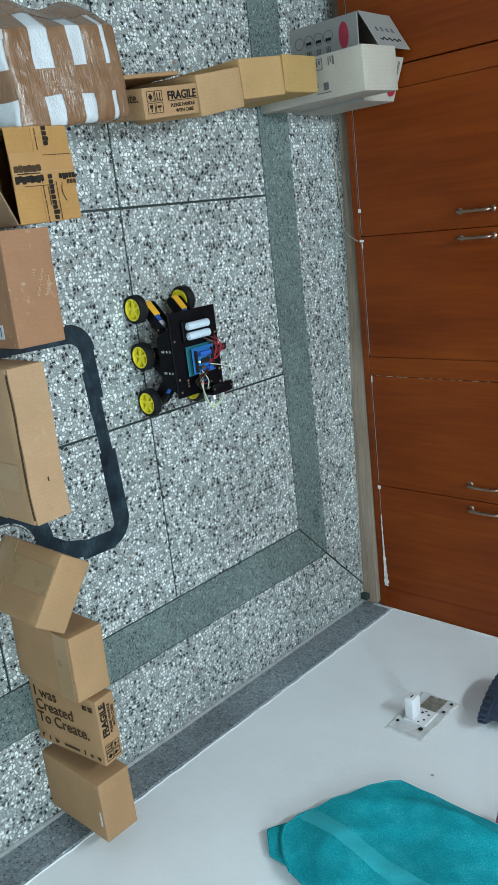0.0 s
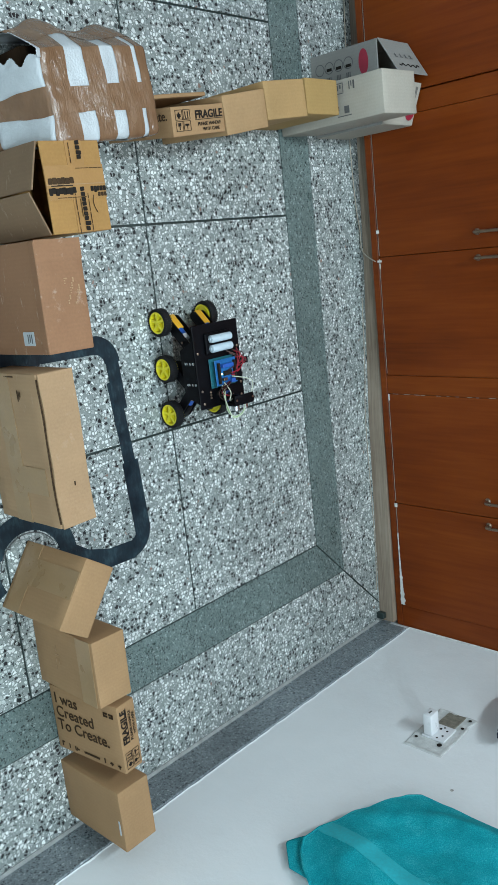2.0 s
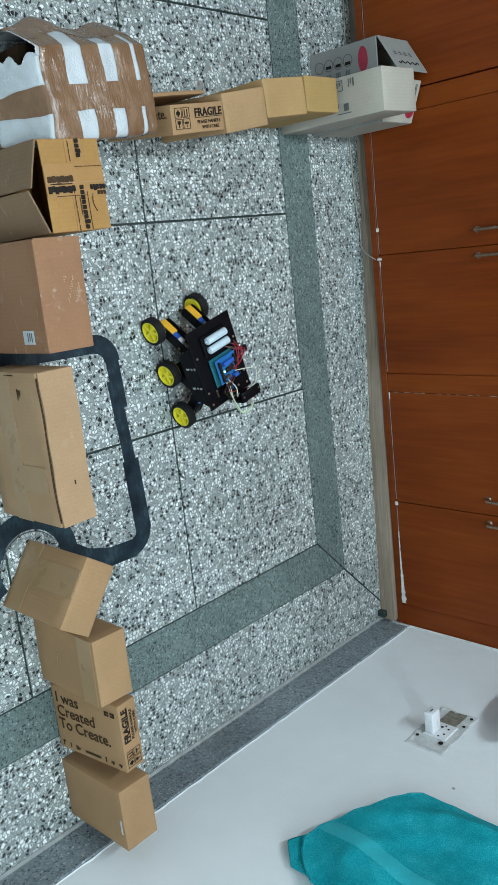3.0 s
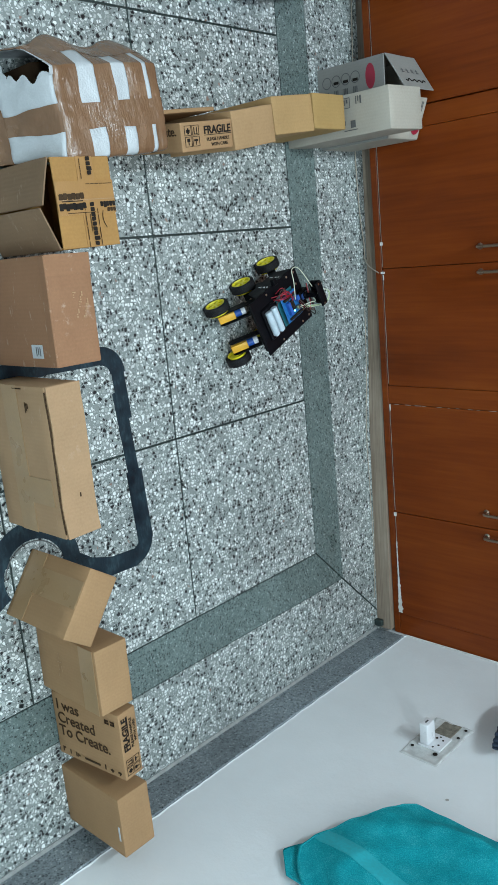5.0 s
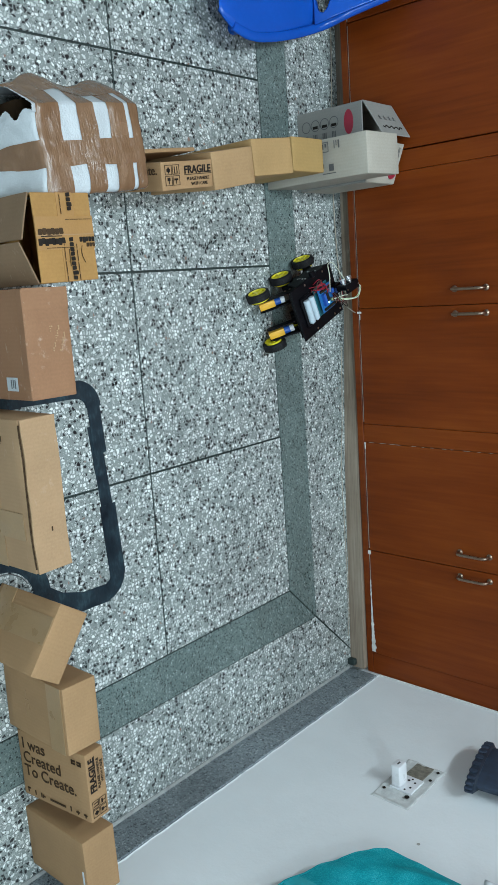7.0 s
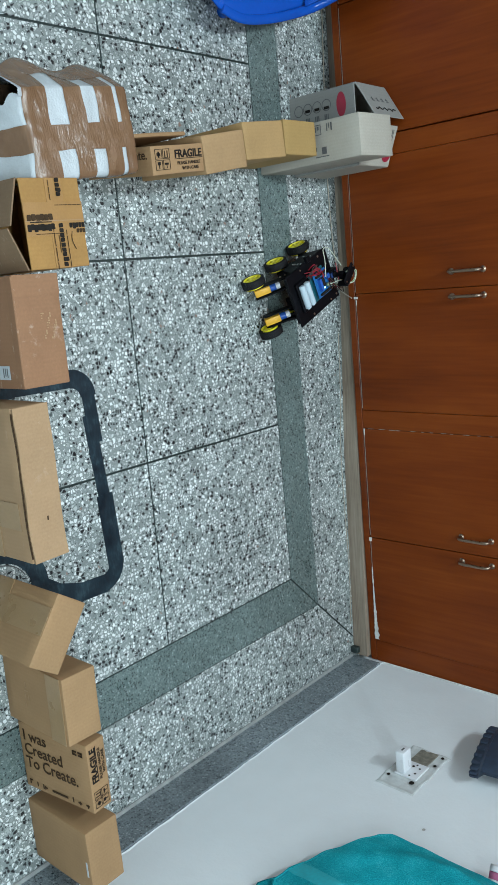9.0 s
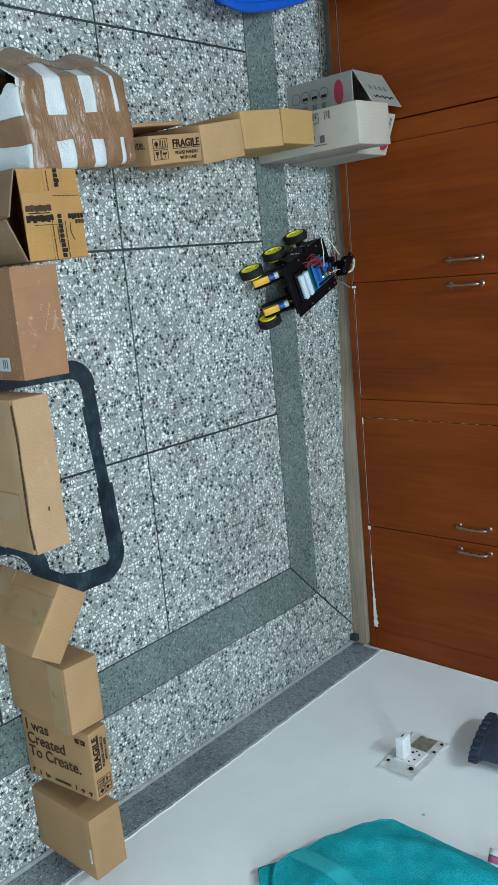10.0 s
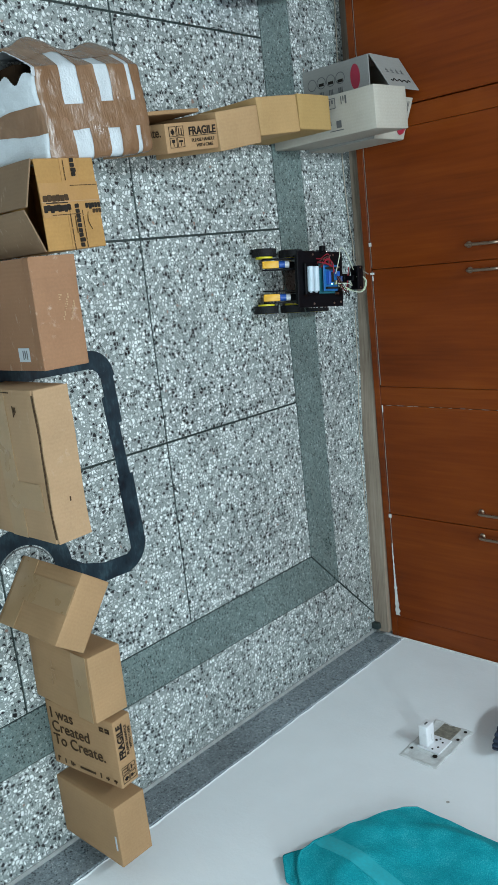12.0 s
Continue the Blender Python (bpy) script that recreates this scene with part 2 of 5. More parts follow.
WALL, VENEER, TERRY = wall_paint(), veneer(), terry()
TERRY_BAND = speckle("teal_woven_band", (0.022, 0.45, 0.52), 0.14, 160.0, 0.8, 0.0, 0.3, 0.001)


# ---- mesh helpers ----
def mesh(name, bm, mat, smooth=False):
    data = bpy.data.meshes.new(name)
    bmesh.ops.recalc_face_normals(bm, faces=bm.faces)
    bm.to_mesh(data)
    bm.free()
    data.materials.append(mat)
    if smooth:
        data.polygons.foreach_set("use_smooth", [True] * len(data.polygons))
        data.set_sharp_from_angle(angle=radians(40))
    return data


def part(name, bm, mat, parent, label="", smooth=False):
    ob = new(name, mesh(name, bm, mat, smooth) if isinstance(bm, bmesh.types.BMesh) else bm)
    ob.parent = parent
    return tagged(ob, label)


def thing(name, m, label, category, group="", kind=""):
    ob = new(name)
    ob.empty_display_size = 0.05
    ob.matrix_basis = m
    return tagged(ob, label, category, group, kind)


def block(x0, x1, y0, y1, z0, z1, bevel=0.0, seg=1, cuts=0, warp=0.0, seed=0.0):
    bm = bmesh.new()
    bmesh.ops.create_cube(bm, size=1.0)
    for v in bm.verts:
        v.co = Vector((x0 if v.co.x < 0 else x1, y0 if v.co.y < 0 else y1, z0 if v.co.z < 0 else z1))
    if bevel:
        bmesh.ops.bevel(bm, geom=bm.edges[:], offset=bevel, segments=seg, profile=0.5, affect="EDGES")
    if cuts:
        long_edges = [e for e in bm.edges if e.calc_length() > 4 * max(bevel, 0.004)]
        bmesh.ops.subdivide_edges(bm, edges=long_edges, cuts=cuts, use_grid_fill=True)
    if warp:
        for v in bm.verts:
            n = noise.noise_vector(v.co * 11 + Vector((seed, seed * 1.7, 3.1)))
            v.co += Vector((n.x, n.y, n.z * 0.5 if v.co.z > z0 + 0.02 else 0)) * warp
    return bm


def prism(points, z0, z1, bevel=0.0):
    """An upright prism over a plan outline."""
    bm = bmesh.new()
    low = [bm.verts.new((x, y, z0)) for x, y in points]
    top = [bm.verts.new((x, y, z1)) for x, y in points]
    bm.faces.new(low)
    bm.faces.new(top)
    for i in range(len(points)):
        j = (i + 1) % len(points)
        bm.faces.new((low[i], low[j], top[j], top[i]))
    if bevel:
        bmesh.ops.bevel(bm, geom=bm.edges[:], offset=bevel, segments=2, profile=0.5, affect="EDGES")
    return bm


def turned(bm, m):
    bmesh.ops.transform(bm, matrix=m, verts=bm.verts)
    return bm


def lathe(profile, steps=32):
    """Spin (radius, height) pairs round z."""
    bm = bmesh.new()
    rings = [[bm.verts.new((r * math.cos(2 * math.pi * k / steps), r * math.sin(2 * math.pi * k / steps), z)) for k in range(steps)] for r, z in profile]
    for a, b in zip(rings, rings[1:]):
        for k in range(steps):
            bm.faces.new((a[k], a[(k + 1) % steps], b[(k + 1) % steps], b[k]))
    bm.faces.new(rings[0])
    bm.faces.new(rings[-1])
    return bm


def rod(points, radius, sides=8):
    """A round rod through points, smoothed between them."""
    pts = [Vector(p) for p in points]
    path = []
    for i in range(len(pts) - 1):
        a, b, c, d = pts[max(i - 1, 0)], pts[i], pts[i + 1], pts[min(i + 2, len(pts) - 1)]
        for s in range(6):
            t = s / 6
            path.append(0.5 * (2 * b + (c - a) * t + (2 * a - 5 * b + 4 * c - d) * t * t + (3 * b - a - 3 * c + d) * t ** 3))
    path.append(pts[-1])
    bm, rings = bmesh.new(), []
    for i, p in enumerate(path):
        way = (path[min(i + 1, len(path) - 1)] - path[max(i - 1, 0)]).normalized()
        side = way.cross(Vector((0.13, 0.21, 1))).normalized()
        up = way.cross(side)
        rings.append([bm.verts.new(p + radius * (side * math.cos(2 * math.pi * k / sides) + up * math.sin(2 * math.pi * k / sides))) for k in range(sides)])
    for a, b in zip(rings, rings[1:]):
        for k in range(sides):
            bm.faces.new((a[k], a[(k + 1) % sides], b[(k + 1) % sides], b[k]))
    bm.faces.new(rings[0])
    bm.faces.new(rings[-1])
    return bm


def sheet(surface, u0, u1, v0, v1, nu, nv, lift=0.0, skip=None):
    """A grid over surface(u, v, lift)."""
    bm = bmesh.new()
    g = [[bm.verts.new(surface(u0 + (u1 - u0) * i / nu, v0 + (v1 - v0) * j / nv, lift)) for j in range(nv + 1)] for i in range(nu + 1)]
    for i in range(nu):
        for j in range(nv):
            if not (skip and skip(u0 + (u1 - u0) * (i + 0.5) / nu, v0 + (v1 - v0) * (j + 0.5) / nv)):
                bm.faces.new((g[i][j], g[i + 1][j], g[i + 1][j + 1], g[i][j + 1]))
    return bm


def letters(text, size, right, up, at, bold=0.0):
    """Lettering as a thin mesh: right and up are the way it reads, at is the start of its baseline."""
    curve = bpy.data.curves.new("lettering", "FONT")
    curve.body, curve.size, curve.extrude, curve.offset = text, size, 0.0003, bold
    ob = new("lettering", curve)
    data = bpy.data.meshes.new_from_object(ob.evaluated_get(bpy.context.evaluated_depsgraph_get()))
    bpy.data.objects.remove(ob)
    bpy.data.curves.remove(curve)
    r, u = Vector(right), Vector(up)
    m = Matrix((r, u, r.cross(u))).transposed().to_4x4()
    m.translation = Vector(at) + r.cross(u) * 0.0006
    bm = bmesh.new()
    bm.from_mesh(data)
    bpy.data.meshes.remove(data)
    return turned(bm, m)


def print_bars(rows, right, up, at, thick=0.0005):
    """Plain bars (along, upwards, length, height) on a face."""
    r, u = Vector(right), Vector(up)
    m = Matrix((r, u, r.cross(u))).transposed().to_4x4()
    m.translation = Vector(at)
    bm = bmesh.new()
    for a, b, w, h in rows:
        low = [bm.verts.new(m @ Vector((x, y, 0.0001))) for x, y in ((a, b), (a + w, b), (a + w, b + h), (a, b + h))]
        top = [bm.verts.new(v.co + r.cross(u) * thick) for v in low]
        bm.faces.new(top)
        bm.faces.new(low)
        for i in range(4):
            bm.faces.new((low[i], low[(i + 1) % 4], top[(i + 1) % 4], top[i]))
    return bm


# ---- room ----
WALL_X, FACE_Y = 1.266, 1.885
X0, Y0, TOP = -2.6, -2.2, 2.75


def build_room():
    floor = new("floor", mesh("floor", block(X0, WALL_X, Y0, 2.1, -0.06, -0.0022), DIVIDER))
    tagged(floor, "polished terrazzo floor in panels with dark dividers", "floor", "", "structure")
    gap = 0.0027
    xs = [0.912] + [0.465 - 0.459 * k for k in range(8)]
    ys = [1.5940, 1.123] + [1.123 - 0.462 * k for k in range(1, 9)]

    def border_x(y, at, slope):
        return at + slope * (1.594 - y)
    for x1, x0 in zip(xs, xs[1:]):
        for y1, y0 in zip(ys, ys[1:]):
            if x1 > X0 and y1 > Y0:
                part("terrazzo_panel", prism([(max(x0, X0) + gap, max(y0, Y0) + gap), ((border_x(max(y0, Y0), x1, 0.012) if x1 == xs[0] else x1) - gap, max(y0, Y0) + gap), ((border_x(y1, x1, 0.012) if x1 == xs[0] else x1) - gap, y1 - gap * 0.8), (max(x0, X0) + gap, y1 - gap * 0.8)], -0.01, 0.0), TERRAZZO, floor)
    a, b, c = (0.912, 1.594), (1.030, 1.707), (1.266, 1.938)
    low_a, low_b = border_x(Y0, a[0], 0.012), border_x(Y0, b[0], 0.002)
    d = 0.0028
    part("border_strip", prism([(X0, a[1] + 0.001), (a[0] - d, a[1] + 0.001), (b[0] - d, b[1] - 0.001), (X0, b[1] - 0.001)], -0.01, 0.0), GREEN, floor, "dark green fine terrazzo border strip")
    part("border_strip", prism([(low_a + 0.001, Y0), (low_b - 0.001, Y0), (b[0] - 0.001, b[1] - d), (a[0] + 0.001, a[1] - d)], -0.01, 0.0), GREEN, floor, "dark green fine terrazzo border strip")
    part("edge_panel", prism([(X0, b[1] + 0.0015), (b[0] - d, b[1] + 0.0015), (c[0] - d, c[1]), (c[0] - d, 2.05), (X0, 2.05)], -0.01, 0.0), TERRAZZO, floor)
    part("edge_panel", prism([(low_b + 0.0015, Y0), (WALL_X, Y0), (WALL_X, c[1] - d), (b[0] + 0.0015, b[1] - d)], -0.01, 0.0), TERRAZZO, floor)
    for name, bm, mat, label in (
            ("wall_east", block(WALL_X, WALL_X + 0.15, Y0, 2.6, -0.06, TOP), WALL, "white painted plaster wall, slightly uneven"),
            ("wall_north", block(X0, WALL_X, 2.45, 2.6, -0.06, TOP), WALL, "added unseen white wall behind the cabinet"),
            # unseen south and west walls and ceiling, added to bounce fill light
            ("wall_south", block(X0, WALL_X, Y0 - 0.15, Y0, -0.06, TOP), WALL, "added unseen white wall"),
            ("wall_west", block(X0 - 0.15, X0, Y0 - 0.15, 2.6, -0.06, TOP), WALL, "added unseen white wall"),
            ("ceiling", block(X0 - 0.15, WALL_X + 0.15, Y0 - 0.15, 2.6, TOP, TOP + 0.1), WALL, "added unseen white ceiling")):
        tagged(new(name, mesh(name, bm, mat)), label, name.split("_")[0], "", "structure")
    skirt = new("baseboard", mesh("baseboard", block(WALL_X - 0.008, WALL_X - 0.0005, Y0, 1.866, 0.0005, 0.098, 0.002, 2), GRANITE))
    tagged(skirt, "grey fine terrazzo skirting along the white wall", "baseboard", "", "structure")

    cove = new("trim", mesh("trim", prism([(WALL_X - 0.018, Y0), (WALL_X - 0.0083, Y0), (WALL_X - 0.0083, 1.86), (WALL_X - 0.018, 1.86)], 0.0004, 0.003), PLASTER_COVE))
    tagged(cove, "grey cement line at the foot of the skirting", "trim", "", "structure")

    def ragged(u, v, lift):
        return Vector((WALL_X - 0.0008 - 0.0022 * math.sin(v * math.pi), u, 0.097 + v * (0.004 + 0.006 * noise.noise(Vector((u * 26, 2, 0))))))
    tagged(new("trim", mesh("trim", sheet(ragged, Y0, 1.88, 0, 1, 260, 4), WALL, True)), "rough white paint edge above the skirting", "trim", "", "structure")


def handle(parent):
    """A bow handle: two feet and a bar, along z."""
    bar = part("handle", rod([(0, 0, -0.047), (0, -0.018, -0.046), (0, -0.026, -0.036), (0, -0.027, 0), (0, -0.026, 0.036), (0, -0.018, 0.046), (0, 0, 0.047)], 0.0046, 10), STEEL, parent, "brushed steel bow handle", True)
    for z in (-0.047, 0.047):
        foot = part("handle_foot", turned(lathe([(0.009, 0), (0.009, 0.003), (0.006, 0.006)], 20), pose(0, 0, z, 90)), STEEL, bar, "", True)
    return bar


def build_cabinet():
    cab = thing("fitted_cabinet", pose(0, 0, 0), "red-brown veneered fitted cabinet with bow handles, in a wall niche", "cabinet", "", "")
    y = FACE_Y
    part("carcass", block(X0 + 0.002, WALL_X - 0.002, y + 0.026, 2.448, 0.052, 2.3), VENEER, cab)
    part("plinth", prism([(X0 + 0.002, 1.985), (0.16, 1.917), (0.6, 1.886), (1.2525, 1.868), (1.2525, 2.2), (X0 + 0.002, 2.2)], 0.0005, 0.050), PLINTH, cab, "dusty beige plinth under the cabinet")
    part("bottom_rail", block(X0 + 0.002, WALL_X - 0.002, y, y + 0.025, 0.053, 0.0735, 0.0012), VENEER, cab)
    for x0, x1 in ((-0.268, -0.216), (0.474, 0.528), (1.1954, 1.2645), (-1.02, -0.966)):
        part("stile", block(x0, x1, y + 0.0005, y + 0.025, 0.0745, 2.298, 0.0012), VENEER, cab)
    for x0, x1, hx in ((-0.963, -0.618, None), (-0.615, -0.271, None), (-0.215, 0.1392, 0.098), (0.1406, 0.4730, 0.162), (0.5292, 0.8610, 0.815), (0.8630, 1.1948, 0.885), (-1.8, -1.023, None)):
        door = part("door", block(x0, x1, y - 0.002, y + 0.0235, 0.0788, 1.05, 0.0018, 2), VENEER, cab, "red-brown veneered cabinet door")
        if hx is not None:
            h = handle(door)
            h.matrix_basis = pose(hx, y - 0.002, 0.423) @ Matrix.Scale(0.93, 4)
        part("upper_door", block(x0, x1, y - 0.002, y + 0.0235, 1.056, 2.29, 0.0018, 2), VENEER, cab)
        part("door_edge", block(x0 + 0.004, x1 - 0.004, y + 0.003, y + 0.0225, 0.0744, 0.0782), PUTTY, cab, "bare pale lower door edge")
    rng = random.Random(5)
    for k in range(13):
        z = 0.09 + k * 0.034 + rng.uniform(-0.008, 0.008)
        part("chip", block(0.5285, 0.5302, y + 0.001, y + 0.002, z, z + rng.uniform(0.006, 0.02)), PUTTY, cab, "chipped paint on the door edge")
    for x, z, w, h in ((0.066, 0.074, 0.010, 0.009), (0.148, 0.072, 0.006, 0.014), (0.157, 0.078, 0.014, 0.004), (0.862, 0.074, 0.012, 0.01), (0.528, 0.078, 0.02, 0.004)):
        part("chip", block(x, x + w, y - 0.0035, y - 0.0022, z, z + h, 0.0005), PUTTY, cab, "chipped paint")

    def smear(u, v, lift):
        w = 0.0025 + 0.012 * max(0, u - 0.25) ** 1.5
        return Vector((0.955 + u * 0.235, y - 0.004 + 0.001 * noise.noise(Vector((u * 30, v * 4, 0))), 0.079 + w * (v - 0.3) * (1.6 + noise.noise(Vector((u * 22, 0, 5))))))
    part("putty_smear", sheet(smear, 0, 1, 0, 1, 60, 4), PUTTY, cab, "smear of white putty on the door foot")
    return cab


build_room()
build_cabinet()


def build_socket():
    s = thing("wall_socket", pose(WALL_X, 0.031, -0.021), "white electrical socket in a rough plaster patch on the wall", "socket")

    def patch(u, v, lift):
        edge = min(u, 0.182 - u, v, 0.104 - v)
        ridge = 0.0022 * max(0.0, 1 - abs(edge - 0.006) / 0.006)
        d = -0.001 if edge < 0.001 else 0.0012 + ridge * (0.6 + 0.8 * noise.noise(Vector((u * 60, v * 60, 4)))) + 0.0009 * noise.noise(Vector((u * 40, v * 40, 1)))
        return Vector((-d, 1.336 + u + 0.005 * noise.noise(Vector((v * 30, 7, u * 9))), 0.424 + v + 0.006 * noise.noise(Vector((u * 30, 3, v * 9)))))
    part("plaster_patch", sheet(patch, 0, 0.182, 0, 0.104, 64, 40), PLASTER_PALE, s, "rough pale plaster patch", True)
    part("rubble", turned(block(-0.0052, -0.002, 1.452, 1.512, 0.450, 0.500, 0.001, 1, 6, 0.005, 3.0), Matrix()), CEMENT, s, "bare grey cement")
    plate = part("plate", block(-0.0055, -0.001, 1.388, 1.450, 0.446, 0.506, 0.0015, 2), PLASTIC_WHITE, s, "white socket plate")
    for yy, zz, r in ((1.408, 0.492, 0.0028), (1.43, 0.492, 0.0028), (1.432, 0.474, 0.0034), (1.44, 0.480, 0.0025), (1.395, 0.484, 0.0025)):
        part("socket_hole", turned(lathe([(r, 0), (r, 0.0006)], 14), pose(-0.0056, yy, zz, 0, -90)), INK, plate)
    for yy, zz, r in ((1.374, 0.503, 0.006), (1.374, 0.440, 0.004), (1.50, 0.515, 0.004), (1.462, 0.515, 0.004)):
        part("screw_hole", turned(lathe([(r, 0), (r, 0.0012)], 14), pose(-0.0042, yy, zz, 0, -90)), INK, s)
    plug = thing("phone_charger", pose(WALL_X - 0.0058, 1.439, 0.441), "white plug-in phone charger in the socket", "charger")
    part("body", block(-0.054, 0, -0.017, 0.017, -0.012, 0.012, 0.003, 3), PLASTIC_WHITE, plug, "", True)
    part("port", block(-0.0546, -0.0538, -0.006, 0.006, -0.002, 0.002), INK_GREY, plug)


def wall_mark():
    tagged(new("wall_stain", mesh("wall_stain", turned(lathe([(0.004, 0), (0.003, 0.0008)], 10), pose(WALL_X - 0.0006, 1.283, 0.584, 0, -90)), PLASTER)), "small grey scuff on the white wall", "stain")
    bead = new("trim", mesh("trim", block(WALL_X - 0.005, WALL_X - 0.0005, FACE_Y - 0.006, FACE_Y - 0.0025, 0.099, 2.3, 0.001, 1, 12, 0.0015, 2.0), PUTTY))
    tagged(bead, "white paint bead between wall and cabinet", "trim", "", "structure")


wall_mark()


def build_towel():
    t = thing("towel", pose(0, 0, 0), "teal terry towel hanging in folds against the wall", "towel")

    def cloth(u, v, lift):
        # u runs along the hem from near to far, v up the cloth
        near = 0.845 - 0.25 * v * (1 - 0.5 * v)
        y = near + (u / 0.5) * (1.172 - 0.02 * v - near)
        hem = float(np.interp(u / 0.5, (0.0, 0.07, 0.16, 0.25, 0.37, 0.55, 0.66, 0.76, 0.88, 0.95, 1.0), (0.552, 0.518, 0.486, 0.470, 0.474, 0.497, 0.512, 0.528, 0.551, 0.567, 0.590)))
        fold = 0.010 * math.sin(u * 26 + 1.5 * noise.noise(Vector((u * 5, v * 3, 1)))) + 0.010 * math.sin(u * 13 - v * 9) + 0.022 * math.sin(u * 14 + v * 17 + 0.6)
        free = min(1.0, v / 0.12) * min(1.0, (0.5 - u) / 0.06)
        x = 1.241 - 0.014 * free + 0.55 * fold * free * (0.7 + 0.3 * math.cos(v * 5)) + 0.004 * noise.noise(Vector((u * 18, v * 18, 4)))
        return Vector((min(x, 1.257) - lift, y + 0.030, hem - 0.030 + v * (1 - 0.12 * (1 - u / 0.5))))
    body = part("cloth", sheet(cloth, 0, 0.5, 0, 0.75, 90, 110), TERRY, t, "", True)
    mod = body.modifiers.new("thickness", "SOLIDIFY")
    mod.thickness, mod.offset = 0.006, 0.0
    hem = part("hem", rod([cloth(0.5 * k / 40, 0, 0.0) for k in range(41)], 0.0042, 8), TERRY, t, "stitched hem", True)
    side = part("hem", rod([cloth(0.5, 0.75 * k / 30, 0.0) for k in range(31)], 0.0038, 8), TERRY, t, "stitched hem", True)
    def under(u, v, lift):
        y = 0.893 + u
        z = float(np.interp(y, (0.893, 0.934, 0.940, 0.995), (0.452, 0.409, 0.408, 0.437)))
        return Vector((1.256 - 0.006 * math.sin(u * 30) - lift, y, z + v))
    back = part("folded_corner", sheet(under, 0, 0.102, 0, 0.07, 24, 14), TERRY, t, "corner of the cloth folded behind", True)
    mod = back.modifiers.new("thickness", "SOLIDIFY")
    mod.thickness, mod.offset = 0.004, 0.0
    band = part("woven_band", sheet(cloth, 0.178, 0.232, 0.004, 0.70, 8, 100, 0.0037), TERRY_BAND, t, "flat woven band", True)


def build_bag():
    b = thing("hanging_bag", pose(1.231, 1.572, 0.582) @ Matrix(((0.36, 0, 0, 0), (0, 1.0, 0, 0), (0, -0.42, 1, 0), (0, 0, 0, 1))), "dark navy cloth bag with a ridged rim hanging by the wall", "bag")
    def body(u, v, lift):
        a = u * 2 * math.pi
        r = (0.070 + 0.010 * math.sin(v * 5) + 0.004 * noise.noise(Vector((math.cos(a) * 2, math.sin(a) * 2, v * 12)))) + lift
        return Vector((r * 0.9 * math.cos(a), r * 1.12 * math.sin(a), 0.012 + v))
    part("body", sheet(body, 0, 1, 0, 0.62, 48, 40), NAVY, b, "", True)
    part("base", lathe([(0.02, 0.010), (0.066, 0.006), (0.070, 0.014)], 40), NAVY, b, "", True)
    rim = part("rim", turned(lathe([(0.069, -0.004), (0.076, -0.006), (0.079, 0.002), (0.079, 0.014), (0.074, 0.018)], 48), Matrix.Diagonal((0.92, 1.14, 1, 1))), NAVY_TRIM, b, "ridged rim", True)
    for k in range(22):
        a = 2 * math.pi * k / 22
        part("rib", turned(block(-0.0055, 0.005, -0.0068, 0.0068, -0.007, 0.012, 0.003, 2), pose(0.074 * math.cos(a), 0.092 * math.sin(a), 0, 0, 0, math.degrees(a))), NAVY, rim)
    part("cord", rod([(0, 0.0, 0.63), (0.03, 0, 0.8), (0.078, 0.0, 0.95)], 0.004), NAVY_TRIM, b, "hanging cord")
    part("hook", turned(lathe([(0.012, 0), (0.012, 0.02), (0.006, 0.03)], 16), pose(0.088, 0, 0.95, 0, -90)), STEEL, b)


PLASTER_PALE = speckle("pale_plaster", (0.62, 0.64, 0.63), 0.2, 55.0, 0.85, 0.0, 0.5, 0.002)


def build_striped_cloth():
    t = thing("striped_cloth", pose(1.240, 1.250, 0.782), "pink and white striped cloth hanging beside the towel", "cloth")

    def fall(u, v, lift):
        return Vector((0.010 * math.sin(u * 60 + v * 8) - lift, -0.09 + u + 0.02 * v, v - 0.03 * math.sin(u * 9)))
    for k in range(6):
        ob = part("stripe", sheet(fall, 0.012 * k, 0.012 * (k + 1), 0.0, 0.5, 4, 40), (PLASTIC_WHITE, PINK)[k % 3 == 1], t, "pink stripe" if k % 3 == 1 else "white stripe", True)
        mod = ob.modifiers.new("thickness", "SOLIDIFY")
        mod.thickness = 0.002
    return t


PINK = speckle("pink_cloth", (0.50, 0.14, 0.26), 0.15, 80.0, 0.9)
build_striped_cloth()
build_socket()
build_towel()
build_bag()


